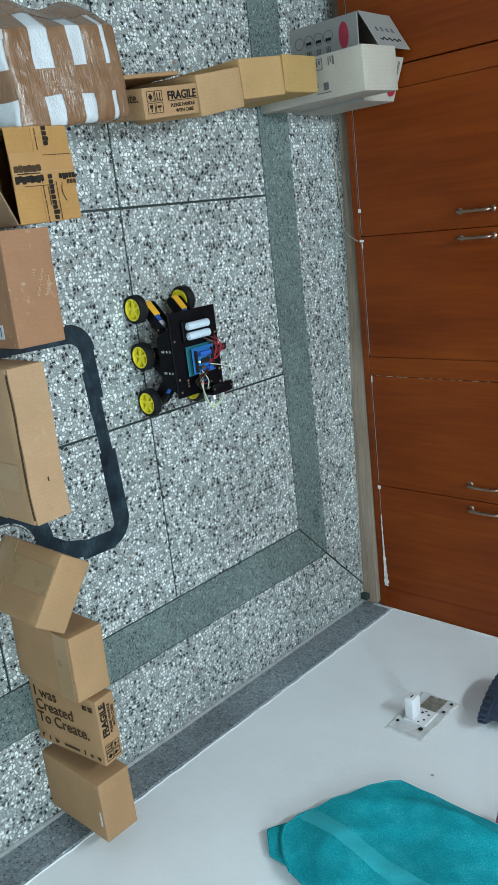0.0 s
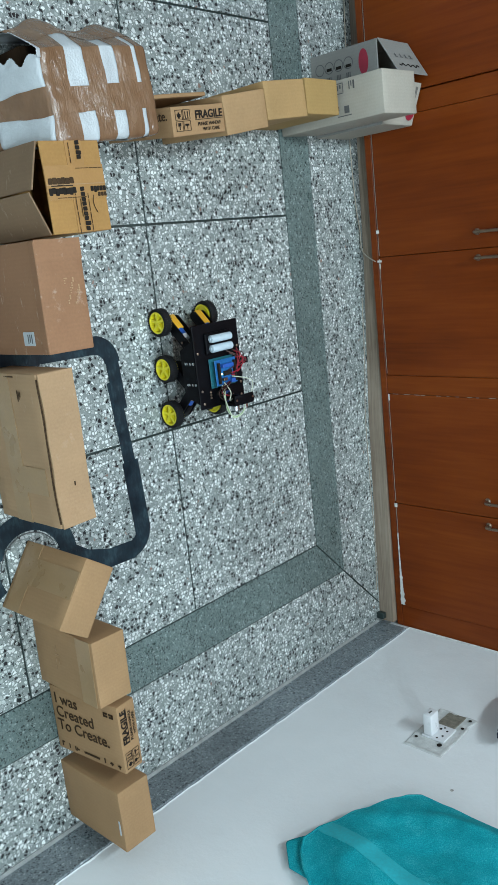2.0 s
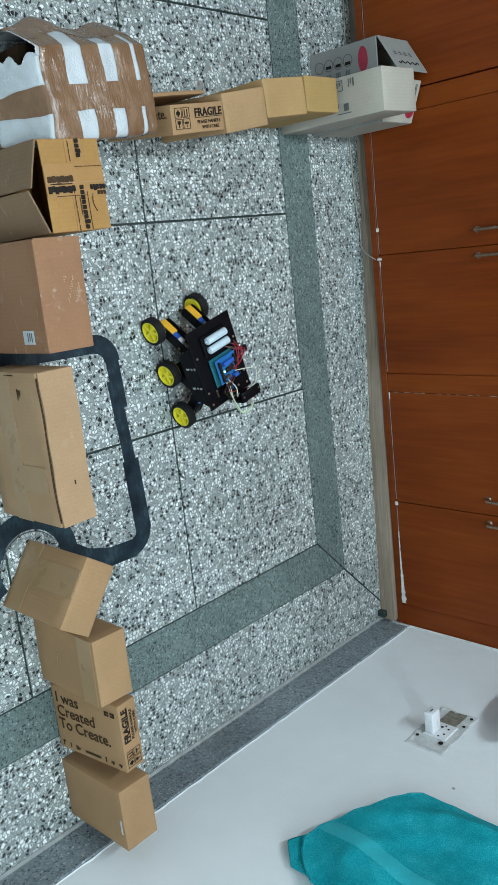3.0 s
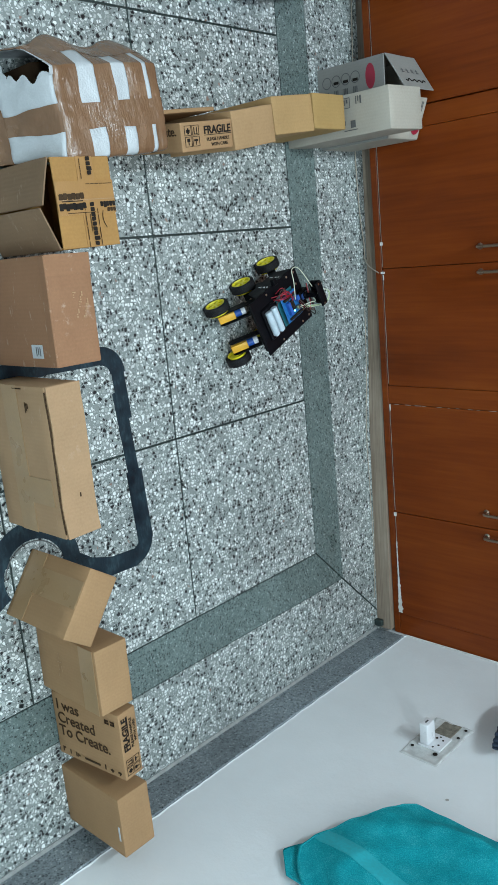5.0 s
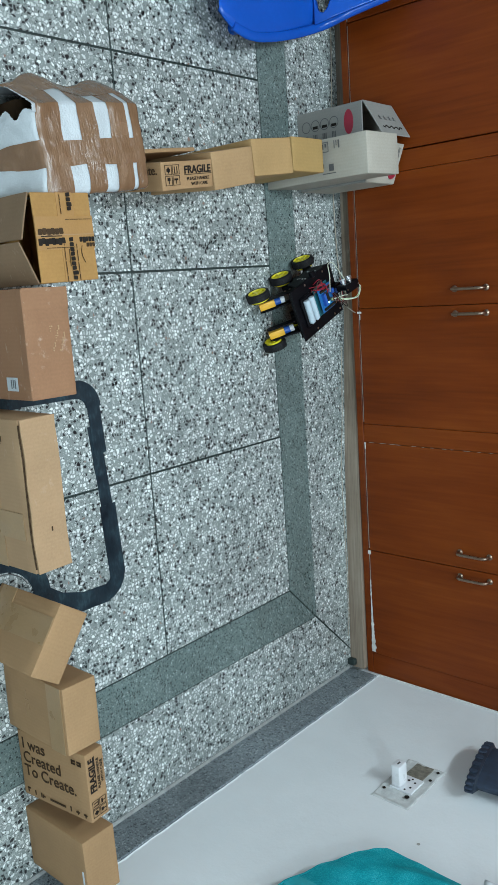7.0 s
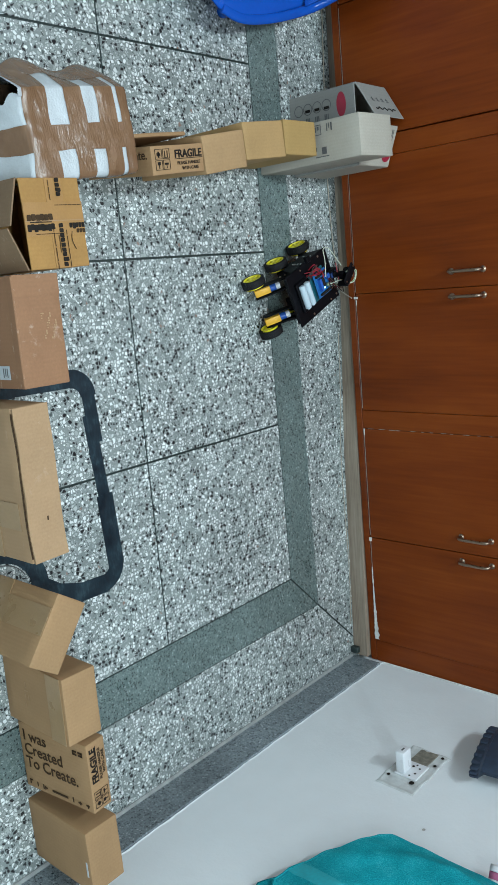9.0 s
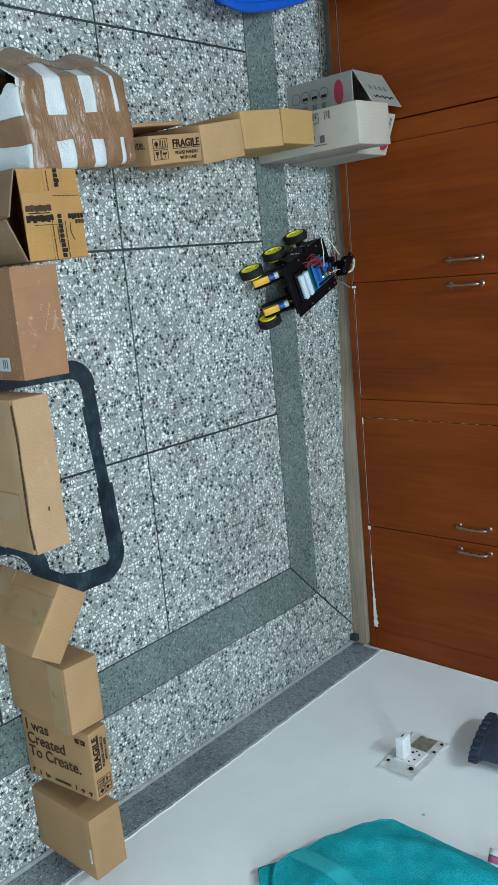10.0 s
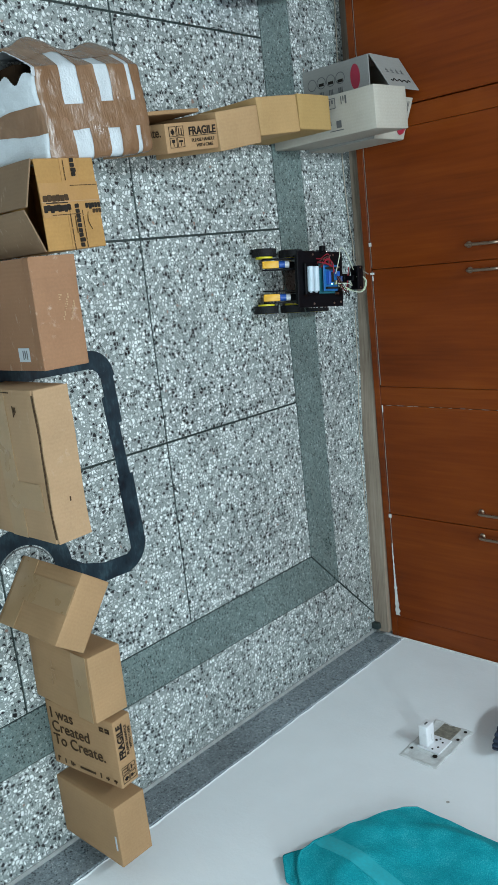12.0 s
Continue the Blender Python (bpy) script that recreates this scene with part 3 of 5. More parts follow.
# ---- tape on the floor ----
def build_floor_tape():
    t = thing("floor_tape_track", pose(0, 0, 0.0), "dark blue-black adhesive tape laid as a curved track on the floor", "floor tape")
    W = 0.040
    runs = [((0.248, 0.30), (0.240, 0.62), 0.038), ((0.242, 0.60), (0.243, 0.80), 0.036), ((0.241, 0.78), (0.2435, 0.942), 0.036), ((0.272, 0.979), (0.388, 0.986), 0.033), ((0.325, 0.974), (0.545, 0.992), 0.031),
            ((0.505, 0.990), (0.672, 0.999), 0.043), ((0.7025, 0.968), (0.700, 0.885), 0.042), ((0.705, 0.92), (0.668, 0.80), 0.038), ((0.690, 0.85), (0.640, 0.78), 0.044), ((0.60, 0.66), (0.575, 0.50), 0.04)]
    for k, ((xa, ya), (xb, yb), wide) in enumerate(runs):
        way = Vector((xb - xa, yb - ya, 0))
        side = Vector((-way.y, way.x, 0)).normalized() * wide * 0.5
        pts = [Vector((xa, ya, 0)) + side, Vector((xb, yb, 0)) + side, Vector((xb, yb, 0)) - side, Vector((xa, ya, 0)) - side]
        part("tape_strip", prism([(p.x, p.y) for p in pts], 0.0003 + 0.0003 * (k % 4), 0.0009 + 0.0003 * (k % 4)), FLOOR_TAPE, t)
    for cx, cy, r, a0, a1 in ((0.285, 0.938, 0.042, 90, 182), (0.660, 0.957, 0.042, -5, 95), (0.648, 0.712, 0.090, 40, 300)):
        outer = [(cx + (r + W * 0.5) * math.cos(radians(a0 + (a1 - a0) * k / 30)), cy + (r + W * 0.5) * math.sin(radians(a0 + (a1 - a0) * k / 30))) for k in range(31)]
        inner = [(cx + (r - W * 0.5) * math.cos(radians(a0 + (a1 - a0) * k / 30)), cy + (r - W * 0.5) * math.sin(radians(a0 + (a1 - a0) * k / 30))) for k in range(31)]
        bm = bmesh.new()
        lo, hi = [bm.verts.new((*p, 0.0016)) for p in inner], [bm.verts.new((*p, 0.0016)) for p in outer]
        for k in range(30):
            bm.faces.new((lo[k], lo[k + 1], hi[k + 1], hi[k]))
        part("tape_curve", bm, FLOOR_TAPE, t)

    pts = [(0.648 + 0.066 * math.cos(radians(a)), 0.712 + 0.066 * math.sin(radians(a)), 0.0022) for a in range(120, 276, 12)]
    part("clear_tape_edge", rod(pts, 0.0010, 6), INK_GREY, t, "grey edge of clear tape")


build_floor_tape()


# ---- cartons ----
def carton(label, m, w, d, h, mat, seed, warp=0.0008):
    """A closed carton: body, with x across, the near face at -d/2, its foot at z 0."""
    c = thing("cardboard_box", m, label, "box", "boxes round the track")
    part("body", block(-w / 2, w / 2, -d / 2, d / 2, 0.0006, h, 0.0022, 2, 6, warp, seed), mat, c, "", True)
    return c


def seam(c, w, d, h, mat=None):
    """The edge of a folded panel along the near top edge."""
    part("flap", block(-w / 2 + 0.002, w / 2 - 0.002, -d / 2 - 0.0024, -d / 2 + 0.0012, h - 0.016, h + 0.0012, 0.0008, 1, 5, 0.001, w * 9), mat or KRAFT, c)


X, Y, Z = (1, 0, 0), (0, 1, 0), (0, 0, 1)
NX, NY = (-1, 0, 0), (0, -1, 0)


def care_marks(c, right, up, corner, size, mat):
    """Four handling signs in a square grid: cup, arrows, glass, umbrella."""
    s = size
    rows = []
    for a in (0, 1):
        for b in (0, 1):
            x, y = a * s * 1.1, b * s * 1.1
            rows += [(x, y, s, s * 0.05), (x, y + s * 0.95, s, s * 0.05), (x, y, s * 0.05, s), (x + s * 0.95, y, s * 0.05, s)]
    rows += [(s * 0.25, s * 1.4, s * 0.5, s * 0.3), (s * 0.4, s * 1.25, s * 0.2, s * 0.6), (s * 1.35, s * 1.25, s * 0.1, s * 0.65), (s * 1.72, s * 1.25, s * 0.1, s * 0.65), (s * 1.3, s * 1.2, s * 0.6, s * 0.06),
             (s * 0.3, s * 0.5, s * 0.4, s * 0.32), (s * 0.45, s * 0.15, s * 0.1, s * 0.5), (s * 1.3, s * 0.5, s * 0.55, s * 0.2), (s * 1.55, s * 0.15, s * 0.07, s * 0.5)]
    part("handling_sign", print_bars(rows, right, up, corner), mat, c)


def build_cartons():
    # the row nearest the camera, from the wall towards the taped parcel
    c = carton("plain brown cardboard box standing against the white wall", pose(1.151, 0.738, 0, 0, 0, 0.5), 0.134, 0.076, 0.197, KRAFT, 1.0)
    part("label", block(-0.002, 0.030, -0.0395, -0.0384, 0.186, 0.190), PAPER, c, "torn paper slip")
    c = carton("brown box lettered I was Created To Create", pose(0.979, 0.7245, 0.0026, -6, 0, 0), 0.145, 0.046, 0.200, KRAFT, 2.0)
    fy = -0.0238
    for k, line in enumerate(("I was", "Created", "To Create.")):
        part("lettering", letters(line, 0.0345, Z, NX, (-0.036 + k * 0.0300, fy, 0.012), 0.0002), INK_AND_SHADE_BROWN, c)
    part("handling_sign", print_bars([(0.014, 0, 0.003, 0.010), (0.014, 0.008, 0.008, 0.003), (0.036, 0, 0.003, 0.010), (0.054, 0, 0.003, 0.010), (0.059, 0, 0.003, 0.008), (0.062, 0.003, 0.005, 0.003), (0.082, 0.002, 0.046, 0.0045), (0.142, 0, 0.003, 0.011), (0.158, 0.003, 0.010, 0.003), (0.162, 0, 0.003, 0.008), (0.180, 0.004, 0.010, 0.003), (0.184, 0, 0.003, 0.008)], Z, NX, (0.064, fy, 0)), INK_AND_SHADE_BROWN, c)
    part("mark", print_bars([(0, 0, 0.012, 0.004), (0, 0.006, 0.012, 0.004), (0, 0, 0.004, 0.010), (0.016, 0, 0.012, 0.004), (0.016, 0.006, 0.012, 0.004), (0.024, 0, 0.004, 0.010)], Z, NX, (-0.045, fy, 0.160)), INK_AND_SHADE_BROWN, c)
    zt = 0.2006
    part("lettering", letters("FRAGILE", 0.0195, NX, NY, (0.012, -0.004, zt), 0.0006), INK, c)
    part("rule", print_bars([(0, 0, 0.074, 0.0012)], NX, NY, (0.012, -0.0015, zt)), INK, c)
    part("lettering", letters("PLEASE HANDLE", 0.0088, NX, NY, (0.010, 0.008, zt), 0.0001), INK, c)
    part("lettering", letters("WITH CARE", 0.0088, NX, NY, (0.000, 0.017, zt), 0.0001), INK, c)
    care_marks(c, NX, NY, (0.064, 0.017, zt), 0.0165, INK)
    c = carton("plain brown cardboard box with a folded end", pose(0.826, 0.729, 0, 0, 0, -1), 0.134, 0.075, 0.202, KRAFT, 3.0)
    part("tape", block(-0.067, 0.067, -0.0392, -0.0383, 0.150, 0.196), CLEAR_TAPE, c, "strip of brown tape")
    part("crease", print_bars([(-0.03, 0.075, 0.012, 0.002), (-0.012, 0.07, 0.002, 0.014), (-0.004, 0.072, 0.012, 0.0022), (-0.004, 0.082, 0.012, 0.0022), (0.012, 0.07, 0.010, 0.002)], X, Z, (0, -0.0383, 0)), KRAFT_PALE, c, "embossed marks")
    c = carton("brown cardboard box turned askew, bands of tape round it", pose(0.6715, 0.702, 0, 0, 0, -35.6), 0.136, 0.068, 0.200, KRAFT, 4.0)
    part("tape", block(-0.0676, 0.0676, -0.0352, -0.0343, 0.012, 0.060), CLEAR_TAPE, c, "strip of brown tape")
    part("tape", block(-0.040, 0.012, -0.0354, -0.0344, 0.060, 0.1985), CLEAR_TAPE, c, "strip of brown tape")
    c = carton("long brown cardboard box with its lid edge lifting", pose(0.390, 0.709, 0, 0, 0, 0.3), 0.278, 0.072, 0.196, KRAFT_PALE, 5.0)

    def lid(u, v, lift):
        return Vector((u, -0.034 + 0.008 * noise.noise(Vector((u * 9, 2, 0))) + v * 0.0715 + 0.0, 0.1985 + lift + 0.0025 * (1 - v) * (1 + noise.noise(Vector((u * 18, 0, 0))))))
    top = part("lid", sheet(lid, -0.1385, 0.139, 0, 1, 40, 6), KRAFT_PALE, c, "lifting lid edge")
    mod = top.modifiers.new("thickness", "SOLIDIFY")
    mod.thickness, mod.offset = 0.0028, 0.0
    # dark rod along the lid edge, coloured as the shade beneath it
    part("gap", rod([(u / 100, -0.0347 + 0.008 * noise.noise(Vector((u / 100 * 9, 2, 0))), 0.1965) for u in range(-13, 14)], 0.0016, 6), INK_AND_SHADE_BROWN, c, "dark rod painting the shade in the gap under the lid")
    part("tape", block(-0.1392, 0.1392, -0.0372, -0.0362, 0.058, 0.108), CLEAR_TAPE, c, "strip of brown tape")
    part("tape", block(0.03, 0.08, -0.0374, -0.0364, 0.108, 0.180), CLEAR_TAPE, c, "strip of brown tape")
    part("slot", print_bars([(-0.135, 0.096, 0.0022, 0.030), (-0.11, 0.13, 0.020, 0.002), (-0.108, 0.134, 0.014, 0.002), (-0.108, 0.138, 0.010, 0.002)], X, Z, (0, -0.0366, 0)), INK_AND_SHADE_BROWN, c)
    part("nick", print_bars([(0.060, 0.004, 0.008, 0.003)], X, Y, (0, 0, 0.2005)), INK_AND_SHADE_BROWN, c)
    c = carton("scuffed reddish-brown cardboard box", pose(0.1275, 0.753, 0, 0, 0, -0.5), 0.192, 0.092, 0.202, KRAFT_RED, 6.0)
    seam(c, 0.192, 0.092, 0.202, KRAFT_RED)
    part("sticker", block(0.056, 0.080, -0.0474, -0.0464, 0.128, 0.162), PAPER, c, "white paper sticker")
    part("sticker_lines", print_bars([(0.060, 0.154, 0.016, 0.0022), (0.060, 0.148, 0.014, 0.0022), (0.060, 0.142, 0.016, 0.0022)], X, Z, (0, -0.0475, 0)), INK_GREY, c)
    part("tape", block(-0.096, -0.060, -0.046, 0.046, 0.2015, 0.2028), KRAFT_RED, c, "strip of brown tape")
    part("scrape", print_bars([(-0.03 + 0.0042 * ((k * 5) % 11), 0.004 + 0.0035 * ((k * 7) % 9), 0.0016 + 0.001 * (k % 3), 0.0028) for k in range(26)], X, Y, (0, -0.002, 0.2026)), KRAFT_PALE, c, "scraped off label")

    # the orange box, open towards the camera, with printed packing tape
    c = thing("cardboard_box", pose(-0.052, 0.812, 0, 0, 0, 1.5), "orange-brown cardboard box with printed tape, its end flaps ajar", "box", "boxes round the track")
    w, d, h = 0.152, 0.122, 0.200
    for name, bm in (("top_panel", block(-w / 2, w / 2, -d / 2, d / 2, h - 0.003, h, 0.001, 1, 5, 0.0012, 7)), ("side_panel", block(-w / 2, -w / 2 + 0.003, -d / 2, d / 2, 0.0006, h - 0.0032, 0.001)),
                     ("side_panel", block(w / 2 - 0.003, w / 2, -d / 2, d / 2, 0.0006, h - 0.0032, 0.001)), ("back_panel", block(-w / 2 + 0.0032, w / 2 - 0.0032, d / 2 - 0.003, d / 2, 0.0006, h - 0.0032, 0.001)), ("bottom_panel", block(-w / 2 + 0.0032, w / 2 - 0.0032, -d / 2, d / 2 - 0.0032, 0.0006, 0.0036, 0.001))):
        part(name, bm, KRAFT_WARM, c)
    for x0, x1, turn, hinge in ((0.0, 0.080, -16, -w / 2), (-0.078, 0.0, 22, w / 2)):
        part("end_flap", turned(block(x0, x1, -0.003, 0, 0.002, h - 0.004, 0.001, 1, 4, 0.0012, 8), pose(hinge, -d / 2 - 0.001, 0, 0, 0, turn)), KRAFT_FLAP, c, "open end flap with a cut strip of tape")
    zt = h + 0.0004
    part("tape", block(-w / 2, w / 2, -0.011, 0.024, h, h + 0.0008), TAPE_GOLD, c, "printed packing tape")
    part("tape", block(-0.036, 0.020, -d / 2, d / 2, h + 0.0009, h + 0.0016), TAPE_GOLD, c, "printed packing tape")
    zt = h + 0.0018
    def bars(rows, right, up, at, mat):
        r, u = Vector(right), Vector(up)
        turn = Matrix((r, u, r.cross(u))).transposed().to_4x4()
        turn.translation = Vector(at)
        for k, (a, b, w0, h0) in enumerate(rows):
            if w0 > 0.02:
                part("print", print_bars([(a, b, w0, h0)], right, up, at), mat, c)
                continue
            w0 *= 1.2
            q = min(w0, h0) * 0.16
            lean = 0.0006 * ((k * 7) % 3 - 1)
            shape = [(q, 0), (w0 - q, 0), (w0, q), (w0 + lean, h0 - q), (w0 - q + lean, h0), (q + lean, h0), (lean, h0 - q), (0, q)]
            part("print", turned(prism([(a + x, b + y) for x, y in shape], 0.0001, 0.0006), turn), mat, c)
    bars([(0.0005 + 0.0082 * k, 0.0055, 0.0060, 0.0085 + 0.003 * (k == 7)) for k in range(9)], X, Y, (0, 0, zt), INK)
    bars([(0.020, 0.0025, 0.030, 0.0012)], X, Y, (0, 0, zt), INK_AND_SHADE_BROWN)
    bars([(-0.0755 + 0.0078 * k, 0.0095, 0.0058, 0.0085 + 0.002 * (k == 2)) for k in range(4)], X, Y, (0, 0, zt), INK)
    bars([(0.0065 * k, 0.0, 0.0050, 0.0085 + 0.002 * (k == 3)) for k in range(5)], NY, X, (0, 0.060, zt), INK)
    bars([(0.0062 * k, 0.0125, 0.0046, 0.0070) for k in range(3)], NY, X, (-0.002, 0.060, zt), INK_AND_SHADE_BROWN)
    bars([(0.0068 * k, 0.0007 * (k % 3), 0.0062, 0.0100 + 0.002 * (k % 2)) for k in range(8)], NY, X, (0.0, -0.003, zt), INK)
    bars([(0.001 + 0.0086 * k, 0.001 * (k % 2), 0.0070, 0.0105) for k in range(6)], NY, X, (-0.0165, -0.004, zt), INK_AND_SHADE_BROWN)
    bars([(0.004, 0.0, 0.044, 0.0016)], NY, X, (-0.0035, -0.004, zt), INK)
    # fine print that cannot be read
    for k in range(6):
        bars([(0.0125 * k, 0.0, 0.0085 + 0.002 * (k % 2), 0.0012)], X, Y, (0.004, -0.007, zt), INK_AND_SHADE_BROWN)
        bars([(0.0105 * k, 0.0, 0.0070 + 0.002 * (k % 2), 0.0012)], X, Y, (0.012, 0.0195, zt), INK_AND_SHADE_BROWN)
        bars([(0.0100 * k, 0.0, 0.0075, 0.0012)], NY, X, (0.0165, -0.004 + 0.060 * (k > 3), zt), INK_AND_SHADE_BROWN)
        bars([(0.0095 * k, 0.0, 0.0070, 0.0011)], NY, X, (-0.031, 0.058, zt), INK_AND_SHADE_BROWN)
    for k in range(3):
        bars([(0.0115 * k, 0.0, 0.0085, 0.0012)], X, Y, (-0.072, -0.005, zt), INK_AND_SHADE_BROWN)
    for x0, y0, wide, tall in ((0.030, 0.034, 0.030, 0.004), (-0.008, -0.034, 0.004, 0.034)):
        curve = [(x0 + wide * (k / 8 - 0.5), y0 + tall * (k / 8 - 0.5) + (-0.004 if wide > tall else 0) * math.sin(math.pi * k / 8), zt) if wide > tall else (x0 + 0.004 * math.sin(math.pi * k / 8), y0 + tall * (k / 8 - 0.5), zt) for k in range(9)]
        part("print_swoosh", rod(curve, 0.0007, 6), INK_AND_SHADE_BROWN, c)
    part("fold_line", print_bars([(-0.061, 0, 0.122, 0.0012)], Y, NX, (-0.004, 0, zt)), KRAFT_PALE, c)

    # the row that runs to the cabinet
    c = carton("brown box marked FRAGILE, lying along the row", pose(-0.1935, 1.119, 0.003, 0, 6, 6), 0.054, 0.142, 0.200, KRAFT, 9.0, 0.001)
    zt = 0.2006
    part("lettering", letters("FRAGILE", 0.0205, Y, NX, (-0.003, -0.010, zt), 0.0006), INK, c)
    part("rule", print_bars([(0, 0, 0.078, 0.0012)], Y, NX, (0.0, -0.010, zt)), INK, c)
    part("lettering", letters("PLEASE HANDLE", 0.0088, Y, NX, (0.0105, -0.004, zt), 0.0001), INK, c)
    part("lettering", letters("WITH CARE", 0.0088, Y, NX, (0.0205, 0.008, zt), 0.0001), INK, c)
    care_marks(c, Y, NX, (0.018, -0.062, zt), 0.0185, INK)
    part("lettering", letters("ate.", 0.024, Z, NX, (-0.004, -0.0716, 0.154), 0.0002), INK_AND_SHADE_BROWN, c)
    c = carton("tan cardboard box in the row", pose(-0.2075, 1.257, 0.0026, 0, 4, 9), 0.076, 0.130, 0.200, KRAFT_TAN, 10.0, 0.001)
    c = carton("golden tan cardboard box in the row", pose(-0.2255, 1.390, 0, 0, 0, 6), 0.078, 0.136, 0.203, KRAFT_GOLD, 11.0, 0.001)
    c = carton("golden brown cardboard box in the row", pose(-0.238, 1.523, 0, 0, 0, 1), 0.076, 0.118, 0.200, KRAFT_WARM2, 12.0, 0.001)
    c = carton("folded flat brown carton standing behind the row", pose(-0.2285, 1.125, 0, 0, 0, 6), 0.008, 0.150, 0.150, KRAFT, 13.0, 0.001)

    # the slim white box and the larger white box with open flaps behind it
    c = thing("white_box", pose(-0.2475, 1.672, 0, 0, 0, 2), "slim white cardboard box with small printed labels", "box", "boxes round the track")
    part("body", block(-0.036, 0.059, -0.068, 0.068, 0.0006, 0.310, 0.002, 2, 5, 0.001, 14), BOARD_WHITE, c, "", True)
    for row in ([(-0.042, 0.175, 0.022, 0.0015), (-0.042, 0.20, 0.022, 0.0015), (-0.042, 0.175, 0.0015, 0.026), (-0.020, 0.175, 0.0015, 0.026), (-0.038, 0.183, 0.012, 0.004), (-0.038, 0.191, 0.008, 0.004), (-0.042, 0.218, 0.018, 0.002), (-0.042, 0.224, 0.012, 0.002), (-0.042, 0.230, 0.018, 0.004),
                                (0.008, 0.175, 0.014, 0.004), (0.008, 0.183, 0.010, 0.002), (0.010, 0.20, 0.016, 0.014), (0.030, 0.18, 0.002, 0.04)]):
        part("label_print", print_bars([row], X, Z, (0.014, -0.0692, 0)), INK_GREY, c)
    c = thing("white_box", pose(-0.284, 1.8115, 0, 0, 0, 0), "white printed cardboard box with its top flaps open", "box", "boxes round the track")
    w, d, h = 0.198, 0.135, 0.207
    for name, bm in (("front_panel", block(-w / 2, w / 2, -d / 2, -d / 2 + 0.004, 0.0006, h, 0.001)), ("back_panel", block(-w / 2, w / 2, d / 2 - 0.004, d / 2, 0.0006, h, 0.001)), ("side_panel", block(-w / 2, -w / 2 + 0.004, -d / 2 + 0.0042, d / 2 - 0.0042, 0.0006, h, 0.001)),
                     ("side_panel", block(w / 2 - 0.004, w / 2, -d / 2 + 0.0042, d / 2 - 0.0042, 0.0006, h, 0.001)), ("bottom_panel", block(-w / 2 + 0.0042, w / 2 - 0.0042, -d / 2 + 0.0042, d / 2 - 0.0042, 0.0008, 0.0045))):
        part(name, bm, BOARD_GREY if name == "front_panel" else BOARD_WHITE, c)
    tilt = pose(-w / 2, 0, h, 0, -32, 0)
    flap = part("flap", turned(block(0.001, 0.105, -d / 2 + 0.001, d / 2 - 0.001, 0.0, 0.003, 0.001, 1, 4, 0.002, 15), tilt), BOARD_GREY, c, "half-open printed flap")
    for y0 in (-0.040, -0.018, 0.004, 0.026):
        for rows in ([(0, 0, 0.011, 0.0022), (0.0045, 0, 0.002, 0.012)], [(0, 0.006, 0.009, 0.0022)]):
            part("print", turned(print_bars(rows, Y, NX, (0.058, y0, 0.0036)), tilt), INK_GREY, flap)
    part("scrawl", turned(rod([(0.082 + 0.004 * math.sin(k * 2.3), -0.044 + 0.008 * k, 0.0040) for k in range(12)], 0.0012, 6), tilt), INK, flap, "hand-drawn black scrawl")
    tilt = pose(w / 2, 0, h, 0, 20, 0)
    flap = part("flap", turned(block(-0.104, -0.001, -d / 2 + 0.001, d / 2 - 0.001, 0.0, 0.003, 0.001, 1, 4, 0.002, 16), tilt), BOARD_WHITE, c, "half-open flap with a red mark")
    part("mark", turned(lathe([(0.019, 0), (0.019, 0.0010)], 28), tilt @ pose(-0.032, 0.042, 0.0036)), RED, flap)
    part("print", turned(print_bars([(0, 0, 0.050, 0.002), (0, 0.005, 0.044, 0.002)], X, Y, (-0.094, 0.046, 0.0036)), tilt), INK_GREY, flap)
    fy = -d / 2 - 0.0003
    for k in range(4):
        ring = bmesh.new()
        n = 24
        a = [[ring.verts.new((-0.062 + r * math.cos(2 * math.pi * i / n), fy, 0.030 + 0.030 * k + r * math.sin(2 * math.pi * i / n))) for i in range(n)] for r in (0.0125, 0.0145)]
        for i in range(n):
            ring.faces.new((a[0][i], a[0][(i + 1) % n], a[1][(i + 1) % n], a[1][i]))
        part("ring_sign", ring, INK_GREY, c)
        part("sign_lines", print_bars([(0, 0, 0.018, 0.0025), (0, 0.005, 0.014, 0.0025), (0, 0.010, 0.016, 0.0025)], X, Z, (-0.040, fy, 0.023 + 0.030 * k)), INK_GREY, c)
        if k:
            part("sign", print_bars([(0, 0, 0.007, 0.016)], X, Z, (-0.062 + 0.001 * k, fy, 0.022 + 0.030 * k)), INK, c)
    oval = bmesh.new()
    oval.faces.new([oval.verts.new((-0.055 + 0.030 * math.cos(2 * math.pi * i / 28), fy, 0.166 + 0.0145 * math.sin(2 * math.pi * i / 28))) for i in range(28)])
    part("mark", oval, RED, c, "dark red oval print")


TAPE_GOLD = speckle("golden_tape", (0.345, 0.180, 0.055), 0.12, 18.0, 0.3, 0.0, 0.2, 0.001)
KRAFT_WARM2 = kraft("kraft_board_deep_gold", (0.378, 0.239, 0.088))
build_cartons()


